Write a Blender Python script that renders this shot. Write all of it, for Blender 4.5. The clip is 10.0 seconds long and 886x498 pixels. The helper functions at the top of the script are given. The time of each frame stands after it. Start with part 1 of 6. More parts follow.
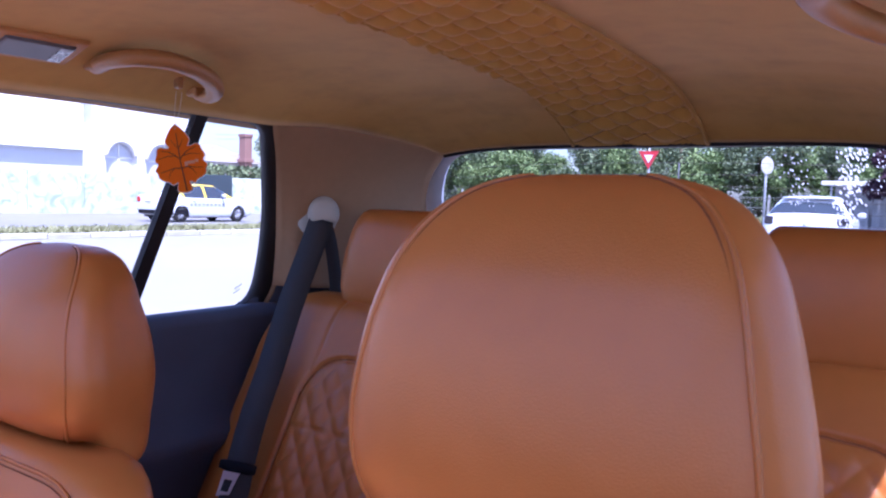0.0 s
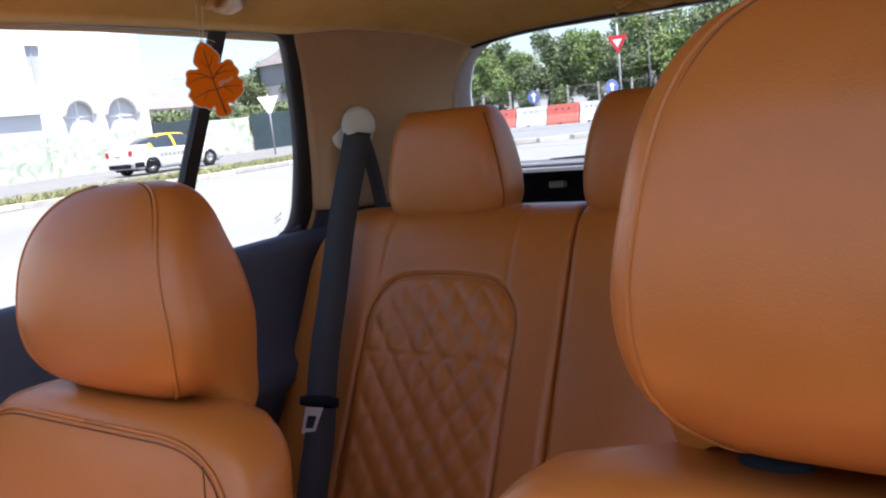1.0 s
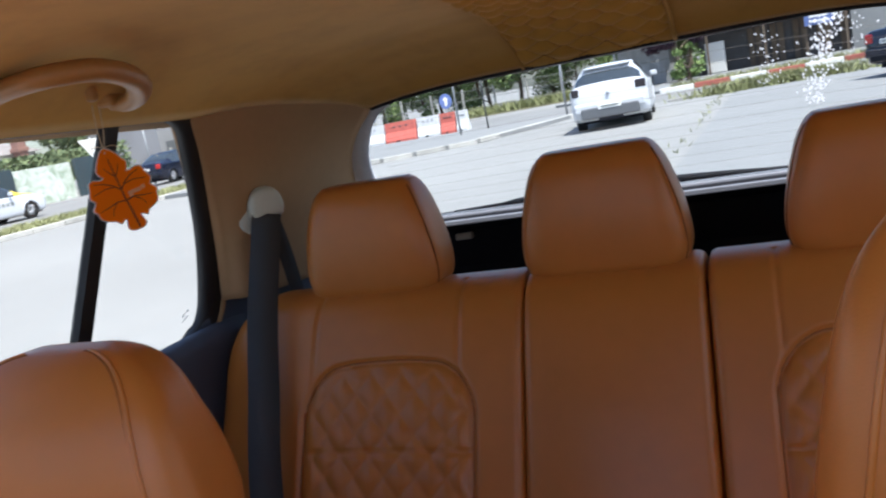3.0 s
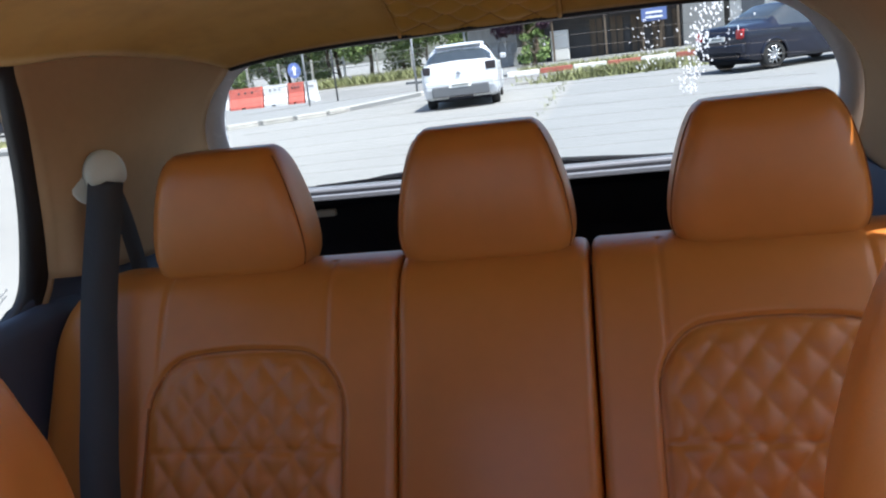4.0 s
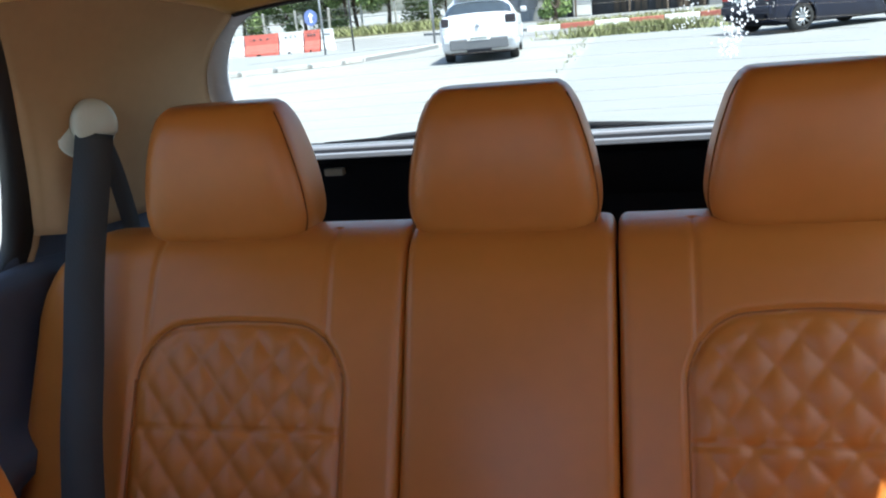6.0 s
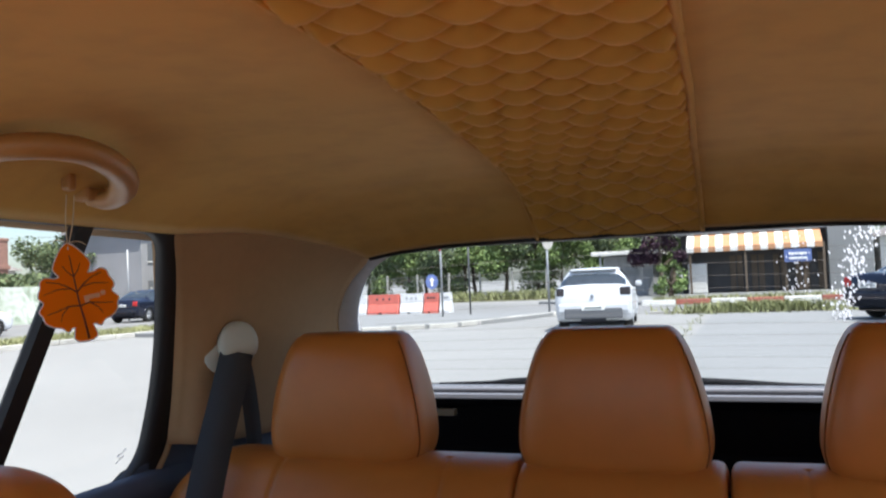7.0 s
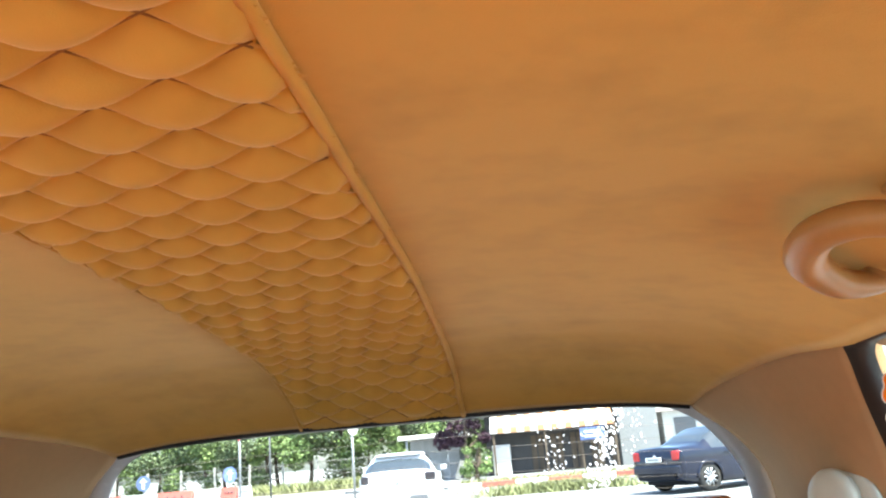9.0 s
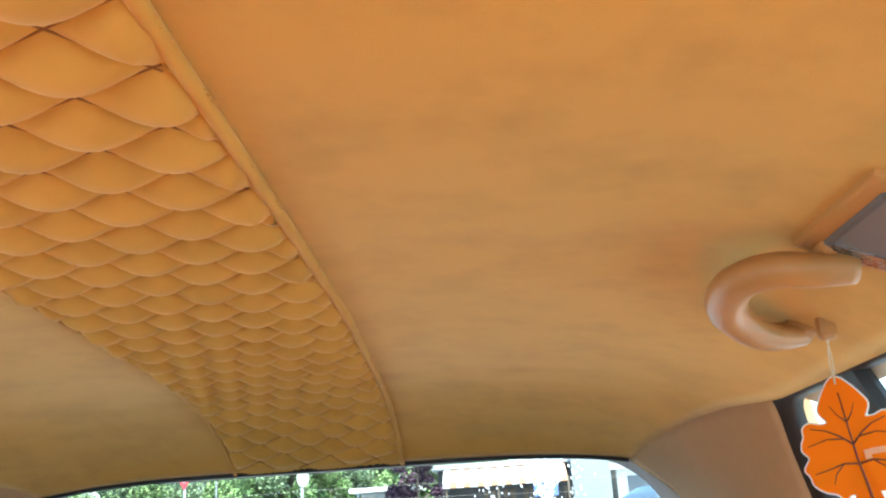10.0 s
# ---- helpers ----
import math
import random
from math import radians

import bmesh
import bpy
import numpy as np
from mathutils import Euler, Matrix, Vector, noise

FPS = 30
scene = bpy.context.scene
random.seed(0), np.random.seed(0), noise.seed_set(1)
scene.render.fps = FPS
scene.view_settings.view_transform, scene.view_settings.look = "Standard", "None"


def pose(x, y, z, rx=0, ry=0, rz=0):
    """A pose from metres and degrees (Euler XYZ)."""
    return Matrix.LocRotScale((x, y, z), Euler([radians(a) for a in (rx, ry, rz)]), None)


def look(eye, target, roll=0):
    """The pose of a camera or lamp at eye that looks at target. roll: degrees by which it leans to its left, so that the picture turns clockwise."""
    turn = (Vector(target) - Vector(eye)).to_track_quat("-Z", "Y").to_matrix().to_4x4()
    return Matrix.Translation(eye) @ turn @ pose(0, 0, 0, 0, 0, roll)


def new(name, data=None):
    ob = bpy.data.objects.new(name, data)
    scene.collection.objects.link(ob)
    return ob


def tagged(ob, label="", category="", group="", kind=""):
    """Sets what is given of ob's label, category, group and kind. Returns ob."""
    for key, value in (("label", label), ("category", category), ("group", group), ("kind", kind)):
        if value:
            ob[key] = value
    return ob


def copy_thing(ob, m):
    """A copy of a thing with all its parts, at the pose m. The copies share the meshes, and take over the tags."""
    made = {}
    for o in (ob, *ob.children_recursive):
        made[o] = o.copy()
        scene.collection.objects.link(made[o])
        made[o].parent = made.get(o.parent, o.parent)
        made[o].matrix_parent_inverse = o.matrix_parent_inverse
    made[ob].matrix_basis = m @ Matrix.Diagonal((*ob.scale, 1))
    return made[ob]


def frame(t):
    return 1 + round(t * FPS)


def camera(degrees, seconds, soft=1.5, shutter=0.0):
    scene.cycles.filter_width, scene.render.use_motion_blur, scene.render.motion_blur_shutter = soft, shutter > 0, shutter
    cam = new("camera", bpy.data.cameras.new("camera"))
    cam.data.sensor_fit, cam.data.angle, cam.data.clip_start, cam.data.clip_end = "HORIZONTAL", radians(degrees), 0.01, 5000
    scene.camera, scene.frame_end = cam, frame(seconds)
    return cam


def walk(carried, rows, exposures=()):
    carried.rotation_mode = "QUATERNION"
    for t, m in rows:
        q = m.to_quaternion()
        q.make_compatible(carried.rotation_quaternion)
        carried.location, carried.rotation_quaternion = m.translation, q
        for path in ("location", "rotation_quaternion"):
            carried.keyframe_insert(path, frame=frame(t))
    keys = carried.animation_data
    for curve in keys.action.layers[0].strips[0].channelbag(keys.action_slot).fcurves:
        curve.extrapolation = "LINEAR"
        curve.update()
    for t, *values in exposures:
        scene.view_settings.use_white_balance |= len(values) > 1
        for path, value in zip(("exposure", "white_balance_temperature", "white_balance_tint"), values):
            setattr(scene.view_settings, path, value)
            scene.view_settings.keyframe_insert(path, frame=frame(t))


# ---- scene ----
# Car frame: x to the right when looking back, y towards the tailgate, z up from the street.
cam = camera(57.2, 10.0, soft=2.1, shutter=0.12)
PATH = [
    (0, (0.656, -1.312, 1.143), (-0.5, 0.315, 1.016), 1.6),
    (0.5, (0.551, -1.334, 1.102), (-0.552, 0.325, 0.921), 0.4),
    (1, (0.463, -1.314, 1.112), (-0.648, 0.315, 0.775), -6.3),
    (1.5, (0.378, -1.272, 1.156), (-0.666, 0.391, 0.775), -10.0),
    (2, (0.321, -1.284, 1.183), (-0.62, 0.43, 0.762), -10.0),
    (2.5, (0.277, -1.303, 1.213), (-0.652, 0.407, 0.754), -10.1),
    (3, (0.287, -1.288, 1.23), (-0.496, 0.519, 0.881), -10.9),
    (3.2, (0.291, -1.265, 1.235), (-0.325, 0.601, 0.864), -11.4),
    (4.3, (0.175, -1.186, 1.222), (-0.246, 0.692, 0.676), -7.2),
    (4.5, (0.166, -1.174, 1.22), (-0.319, 0.66, 0.587), -8.6),
    (5, (0.168, -1.105, 1.228), (-0.281, 0.731, 0.574), -6.7),
    (5.2, (0.189, -1.095, 1.241), (-0.249, 0.753, 0.614), -6.6),
    (6.3, (0.182, -1.1, 1.205), (-0.318, 0.768, 0.696), -3.9),
    (6.5, (0.179, -1.13, 1.191), (-0.388, 0.744, 0.783), -3.2),
    (7, (0.199, -1.172, 1.19), (-0.497, 0.702, 1.273), -2.4),
    (7.5, (0.222, -1.193, 1.171), (-0.477, 0.658, 1.464), -1.3),
    (8, (0.234, -1.16, 1.174), (-0.41, 0.703, 1.513), -1.2),
    (8.5, (0.261, -1.163, 1.178), (-0.232, 0.721, 1.634), -2.7),
    (9, (0.274, -1.142, 1.194), (0.073, 0.785, 1.691), -4.9),
    (9.5, (0.294, -1.141, 1.182), (0.172, 0.775, 1.741), -4.3),
    (10, (0.3, -1.138, 1.183), (0.207, 0.764, 1.792), -3.8),
]
EXPOSURES = [
    (0.0, 1.2, 5100, 42), (0.5, 1.6, 5950, 24), (1.0, 1.12, 6300, 19), (1.5, 0.95, 6300, 17), (2.0, 0.92, 6250, 15), (2.5, 0.88, 6200, 14), (3.0, 0.84, 6200, 13), (4.5, 1.3, 6330, 9), (5.0, 1.65, 6180, 0),
    (6.5, 1.03, 6200, 9), (7.0, 0.82, 6400, 13), (7.5, 1.08, 6450, 12), (8.0, 1.2, 6550, 11), (8.3, 1.52, 6650, 10), (8.5, 1.8, 6700, 9), (9.0, 2.3, 6550, 4), (9.5, 2.5, 6250, -1), (10.0, 2.58, 5700, -6),
]
walk(cam, [(t, look(eye, target, roll)) for t, eye, target, roll in PATH], EXPOSURES)

# ---- world and sun ----
SUN_AZ, SUN_EL = radians(122), radians(65)   # azimuth clockwise from +y
world = bpy.data.worlds.new("sky")
scene.world = world
world.use_nodes = True
wn = world.node_tree
sky = wn.nodes.new("ShaderNodeTexSky")
sky.sky_type = "NISHITA"
sky.sun_disc = False
sky.sun_elevation, sky.sun_rotation = SUN_EL, SUN_AZ
sky.air_density, sky.dust_density, sky.ozone_density = 1.0, 2.0, 2.0
wn.links.new(sky.outputs["Color"], wn.nodes["Background"].inputs["Color"])
wn.nodes["Background"].inputs["Strength"].default_value = 0.15
sun_data = bpy.data.lights.new("sun", "SUN")
sun_data.energy, sun_data.angle, sun_data.color = 5.0, radians(0.6), (1.0, 0.95, 0.87)
sun = new("sun", sun_data)
sd = Vector((math.sin(SUN_AZ) * math.cos(SUN_EL), math.cos(SUN_AZ) * math.cos(SUN_EL), math.sin(SUN_EL)))
sun.matrix_world = look(sd * 60, (0, 0, 0))


# ---- materials ----
def material(name, base, rough=0.6, metal=0.0, vary=0.18, scale=6.0, fine=60.0, bump=0.15, bump_scale=250.0, dist=0.002, sheen=0.0, spec=0.5, tone=None, per_object=0.0, stretch=(1, 1, 1), lo=0.42, hi=0.95):
    """Base colour with blotches at a large and a small scale, a fine relief and uneven gloss."""
    m = bpy.data.materials.new(name)
    m.use_nodes = True
    nt = m.node_tree
    p = nt.nodes["Principled BSDF"]
    tc = nt.nodes.new("ShaderNodeTexCoord")
    mp = nt.nodes.new("ShaderNodeMapping")
    mp.inputs["Scale"].default_value = stretch
    nt.links.new(tc.outputs["Object"], mp.inputs["Vector"])

    def noise_node(sc, detail):
        n = nt.nodes.new("ShaderNodeTexNoise")
        n.inputs["Scale"].default_value, n.inputs["Detail"].default_value = sc, detail
        nt.links.new(mp.outputs["Vector"], n.inputs["Vector"])
        return n

    big, small = noise_node(scale, 4), noise_node(fine, 3)
    mixn = nt.nodes.new("ShaderNodeMath")
    mixn.operation = "MULTIPLY_ADD"
    nt.links.new(small.outputs["Fac"], mixn.inputs[0])
    mixn.inputs[1].default_value = 0.35
    nt.links.new(big.outputs["Fac"], mixn.inputs[2])
    ramp = nt.nodes.new("ShaderNodeValToRGB")
    ramp.color_ramp.elements[0].position, ramp.color_ramp.elements[1].position = lo, hi
    dark = tone or tuple(c * (1 - vary) for c in base)
    light = tuple(min(1, c * (1 + vary)) for c in base)
    ramp.color_ramp.elements[0].color = (*dark, 1)
    ramp.color_ramp.elements[1].color = (*light, 1)
    nt.links.new(mixn.outputs[0], ramp.inputs["Fac"])
    last = ramp.outputs["Color"]
    if per_object:
        info = nt.nodes.new("ShaderNodeObjectInfo")
        mr = nt.nodes.new("ShaderNodeMapRange")
        mr.inputs["To Min"].default_value, mr.inputs["To Max"].default_value = 1 - per_object, 1 + per_object
        nt.links.new(info.outputs["Random"], mr.inputs["Value"])
        hsv = nt.nodes.new("ShaderNodeHueSaturation")
        nt.links.new(last, hsv.inputs["Color"])
        nt.links.new(mr.outputs["Result"], hsv.inputs["Value"])
        last = hsv.outputs["Color"]
    nt.links.new(last, p.inputs["Base Color"])
    rr = nt.nodes.new("ShaderNodeMapRange")
    rr.inputs["To Min"].default_value, rr.inputs["To Max"].default_value = max(0.02, rough - 0.08), min(1, rough + 0.08)
    nt.links.new(small.outputs["Fac"], rr.inputs["Value"])
    nt.links.new(rr.outputs["Result"], p.inputs["Roughness"])
    p.inputs["Metallic"].default_value = metal
    p.inputs["Specular IOR Level"].default_value = spec
    if sheen:
        p.inputs["Sheen Weight"].default_value = sheen
        p.inputs["Sheen Roughness"].default_value = 0.42
        p.inputs["Sheen Tint"].default_value = (*[min(1, 0.28 + c * 1.05) for c in base], 1)
    if bump:
        bn = noise_node(bump_scale, 2)
        b = nt.nodes.new("ShaderNodeBump")
        b.inputs["Strength"].default_value, b.inputs["Distance"].default_value = bump, dist
        nt.links.new(bn.outputs["Fac"], b.inputs["Height"])
        nt.links.new(b.outputs["Normal"], p.inputs["Normal"])
    return m


def glass(name, tint=(1, 1, 1), gloss=0.06):
    m = bpy.data.materials.new(name)
    m.use_nodes = True
    nt = m.node_tree
    nt.nodes.clear()
    out = nt.nodes.new("ShaderNodeOutputMaterial")
    tr, gl, mx = (nt.nodes.new("ShaderNode" + k) for k in ("BsdfTransparent", "BsdfGlossy", "MixShader"))
    tr.inputs["Color"].default_value = (*tint, 1)
    gl.inputs["Roughness"].default_value = gloss
    mx.inputs["Fac"].default_value = 0.025
    nt.links.new(tr.outputs["BSDF"], mx.inputs[1])
    nt.links.new(gl.outputs["BSDF"], mx.inputs[2])
    nt.links.new(mx.outputs["Shader"], out.inputs["Surface"])
    return m


def film(name, base, clear, body=0.3):
    """A thin translucent sheet or deposit; clear: the share that is see-through; body: the share that is opaque."""
    m = bpy.data.materials.new(name)
    m.use_nodes = True
    nt = m.node_tree
    nt.nodes.clear()
    out = nt.nodes.new("ShaderNodeOutputMaterial")
    tl, df, tr, m1, m2 = (nt.nodes.new("ShaderNode" + k) for k in ("BsdfTranslucent", "BsdfDiffuse", "BsdfTransparent", "MixShader", "MixShader"))
    tl.inputs["Color"].default_value = (*base, 1)
    df.inputs["Color"].default_value = (*base, 1)
    m1.inputs["Fac"].default_value, m2.inputs["Fac"].default_value = body, clear
    nt.links.new(tl.outputs["BSDF"], m1.inputs[1])
    nt.links.new(df.outputs["BSDF"], m1.inputs[2])
    nt.links.new(m1.outputs["Shader"], m2.inputs[1])
    nt.links.new(tr.outputs["BSDF"], m2.inputs[2])
    nt.links.new(m2.outputs["Shader"], out.inputs["Surface"])
    return m


HEATER = film("heating wire print", (0.34, 0.31, 0.28), 0.65)
LEATHER = material("tan leather", (0.475, 0.158, 0.028), spec=0.45, rough=0.36, vary=0.10, scale=4, fine=40, bump=0.25, bump_scale=700, dist=0.0006)
SEAM = material("brown leather seam", (0.32, 0.115, 0.035), spec=0.2, rough=0.8, vary=0.1)
STITCH = material("leather stitching", (0.20, 0.075, 0.03), spec=0.1, rough=0.9, vary=0.1)
THREAD = material("tan sewing thread", (0.27, 0.135, 0.048), spec=0.1, rough=0.9, vary=0.1)
SUEDE = material("tan suede", (0.50, 0.280, 0.056), rough=0.95, vary=0.10, scale=13, fine=48, lo=0.40, hi=0.74, bump=0.3, bump_scale=900, dist=0.0006, sheen=0.58, spec=0.15)
PILLAR = material("tan cloth trim", (0.38, 0.235, 0.125), rough=0.95, vary=0.10, scale=4, fine=60, bump=0.3, bump_scale=900, dist=0.0006, sheen=0.15, spec=0.15)
NAVY = material("dark blue-black plastic", (0.062, 0.076, 0.108), rough=0.6, vary=0.15, bump=0.3, bump_scale=1200, dist=0.0004)
BLACK = material("black plastic", (0.009, 0.010, 0.014), spec=0.15, rough=0.7, vary=0.2, bump=0.2, bump_scale=1000, dist=0.0003)
RUBBER = material("black rubber seal", (0.012, 0.012, 0.014), rough=0.6, vary=0.2)
WEB = material("black belt webbing", (0.038, 0.040, 0.043), rough=0.75, vary=0.2, bump=0.6, bump_scale=420, dist=0.0008, stretch=(1, 1, 0.15))
CREAM = material("pale grey-green plastic", (0.50, 0.51, 0.44), rough=0.35, vary=0.05)
TANPLASTIC = material("tan plastic", (0.47, 0.24, 0.070), spec=0.35, rough=0.5, vary=0.06, bump=0.15, bump_scale=900, dist=0.0004)
STEEL = material("brushed steel", (0.62, 0.62, 0.62), rough=0.28, metal=1.0, vary=0.05)
TONGUE = material("dull zinc-plated steel", (0.70, 0.70, 0.72), rough=0.45, metal=0.35, vary=0.06)
STRIP = material("grey painted strip", (0.20, 0.22, 0.26), rough=0.4, vary=0.06)
CARPAINT = material("white car paint", (0.72, 0.74, 0.78), rough=0.25, vary=0.03, bump=0)
# dark on an otherwise white car, to keep bounced light down
PAINT_BONNET = material("dark low-bounce bonnet paint", (0.06, 0.062, 0.07), rough=0.25, vary=0.03, bump=0)
GLASS = glass("window glass", (0.97, 0.99, 0.98))
REARGLASS = glass("rear window glass", (0.93, 0.96, 0.96))


# ---- helpers for shapes ----
def mesh(name, verts, faces, mat, parent=None, label="", smooth=True, kind="", category=""):
    me = bpy.data.meshes.new(name)
    me.from_pydata([tuple(v) for v in verts], [], [tuple(f) for f in faces])
    me.materials.append(mat)
    bm = bmesh.new()
    bm.from_mesh(me)
    bmesh.ops.recalc_face_normals(bm, faces=bm.faces)
    bm.to_mesh(me)
    bm.free()
    if smooth:
        me.polygons.foreach_set("use_smooth", [True] * len(me.polygons))
    ob = new(name, me)
    if parent:
        ob.parent = parent
    return tagged(ob, label, category, "", kind)


def part(name, bm, mat, parent=None, label="", smooth=False):
    me = bpy.data.meshes.new(name)
    bm.to_mesh(me)
    bm.free()
    me.materials.append(mat)
    if smooth:
        me.polygons.foreach_set("use_smooth", [True] * len(me.polygons))
    ob = new(name, me)
    if parent:
        ob.parent = parent
    return tagged(ob, label)


def thing(name, label, category, group="", at=(0, 0, 0), turn=0.0):
    ob = new(name)
    ob.empty_display_size = 0.05
    ob.matrix_world = pose(*at, 0, 0, turn)
    return tagged(ob, label, category, group)


def grid_faces(nu, nv, off=0, close_u=False):
    fs = []
    for i in range(nu if close_u else nu - 1):
        for j in range(nv - 1):
            a, b = i * nv + j, ((i + 1) % nu) * nv + j
            fs.append((off + a, off + b, off + b + 1, off + a + 1))
    return fs


def box(bm, x0, x1, y0, y1, z0, z1, bevel=0.0, seg=2):
    r = bmesh.ops.create_cube(bm, size=1)
    vs = r["verts"]
    for v in vs:
        v.co = Vector(((x0 + x1) / 2 + v.co.x * (x1 - x0), (y0 + y1) / 2 + v.co.y * (y1 - y0), (z0 + z1) / 2 + v.co.z * (z1 - z0)))
    if bevel:
        es = list({e for v in vs for e in v.link_edges})
        bmesh.ops.bevel(bm, geom=es, offset=bevel, segments=seg, affect="EDGES", profile=0.5)
    return bm


def boxpart(name, dims, mat, parent=None, label="", bevel=0.0, seg=2):
    return part(name, box(bmesh.new(), *dims, bevel, seg), mat, parent, label)


def spline(keys, n):
    """n points along a smooth curve through the keys."""
    k = [Vector(p) for p in keys]
    k = [2 * k[0] - k[1]] + k + [2 * k[-1] - k[-2]]
    m = len(keys) - 1
    out = []
    for i in range(n):
        s = i / (n - 1) * m
        j = min(int(s), m - 1)
        t = s - j
        a, b, c, d = k[j], k[j + 1], k[j + 2], k[j + 3]
        out.append(0.5 * (2 * b + (c - a) * t + (2 * a - 5 * b + 4 * c - d) * t * t + (3 * b - a - 3 * c + d) * t ** 3))
    return out


def tube(path, radius, n=10, flat=1.0, up=Vector((0, 0, 1))):
    """Vertices and faces of a closed sweep along points; radius may be a list; flat squeezes it along the second axis."""
    vs, fs = [], []
    m = len(path)
    rad = radius if isinstance(radius, (list, tuple)) else [radius] * m
    for i, p in enumerate(path):
        d = (path[min(i + 1, m - 1)] - path[max(i - 1, 0)]).normalized()
        a = d.cross(up)
        a = a.normalized() if a.length > 1e-4 else Vector((1, 0, 0))
        b = a.cross(d).normalized()
        for k in range(n):
            w = 2 * math.pi * k / n
            vs.append(p + a * (math.cos(w) * rad[i]) + b * (math.sin(w) * rad[i] * flat))
    for i in range(m - 1):
        for k in range(n):
            fs.append((i * n + k, i * n + (k + 1) % n, (i + 1) * n + (k + 1) % n, (i + 1) * n + k))
    fs.append(tuple(range(n)))
    fs.append(tuple((m - 1) * n + k for k in range(n)))
    return vs, fs


def merged(*pieces):
    vs, fs = [], []
    for v, f in pieces:
        o = len(vs)
        vs += list(v)
        fs += [tuple(i + o for i in q) for q in f]
    return vs, fs


def smoothstep(a, b, x):
    t = min(1, max(0, (x - a) / (b - a)))
    return t * t * (3 - 2 * t)


def table(rows, x):
    """Smooth look-up in rows of (key, value, ...)."""
    if x <= rows[0][0]:
        return rows[0][1:]
    if x >= rows[-1][0]:
        return rows[-1][1:]
    for a, b in zip(rows, rows[1:]):
        if x <= b[0]:
            t = (x - a[0]) / (b[0] - a[0])
            return tuple(p + (q - p) * t for p, q in zip(a[1:], b[1:]))


def rounded_poly(pts, radii, seg=6):
    """A closed outline in two coordinates with rounded corners."""
    out = []
    n = len(pts)
    for i in range(n):
        p, a, b = Vector(pts[i]), Vector(pts[i - 1]), Vector(pts[(i + 1) % n])
        r = radii[i] if isinstance(radii, (list, tuple)) else radii
        da, db = (a - p), (b - p)
        r = min(r, da.length * 0.45, db.length * 0.45)
        p0, p1 = p + da.normalized() * r, p + db.normalized() * r
        for k in range(seg + 1):
            t = k / seg
            out.append((1 - t) ** 2 * p0 + 2 * t * (1 - t) * p + t * t * p1)
    return out


def offset_poly(pts, d):
    """The outline moved outwards by d (for outlines that run counter-clockwise; negative moves it inwards)."""
    area = sum(a.x * b.y - b.x * a.y for a, b in zip(pts, pts[1:] + pts[:1]))
    sgn = 1 if area > 0 else -1
    out = []
    n = len(pts)
    for i in range(n):
        t = pts[(i + 1) % n] - pts[i - 1]
        if t.length < 1e-7:
            t = Vector((1, 0))
        t.normalize()
        out.append(pts[i] + Vector((t.y, -t.x)) * d * sgn)
    return out


# ---- the cabin: headliner ----
ROOF = [  # y, half width, height in the middle, height at the side
    (-1.20, 0.61, 1.366, 1.280), (-1.0, 0.645, 1.386, 1.292), (-0.5, 0.648, 1.390, 1.292),
    (-0.30, 0.648, 1.384, 1.288), (-0.12, 0.645, 1.376, 1.284), (0.0, 0.615, 1.370, 1.290), (0.08, 0.595, 1.362, 1.287), (0.15, 0.579, 1.348, 1.280), (0.22, 0.562, 1.327, 1.272), (0.29, 0.547, 1.299, 1.260), (0.347, 0.53, 1.266, 1.246),
]


def roof_at(x, y):
    w, zc, ze = table(ROOF, y)
    return zc - (zc - ze) * min(1.0, abs(x) / w) ** 4.6


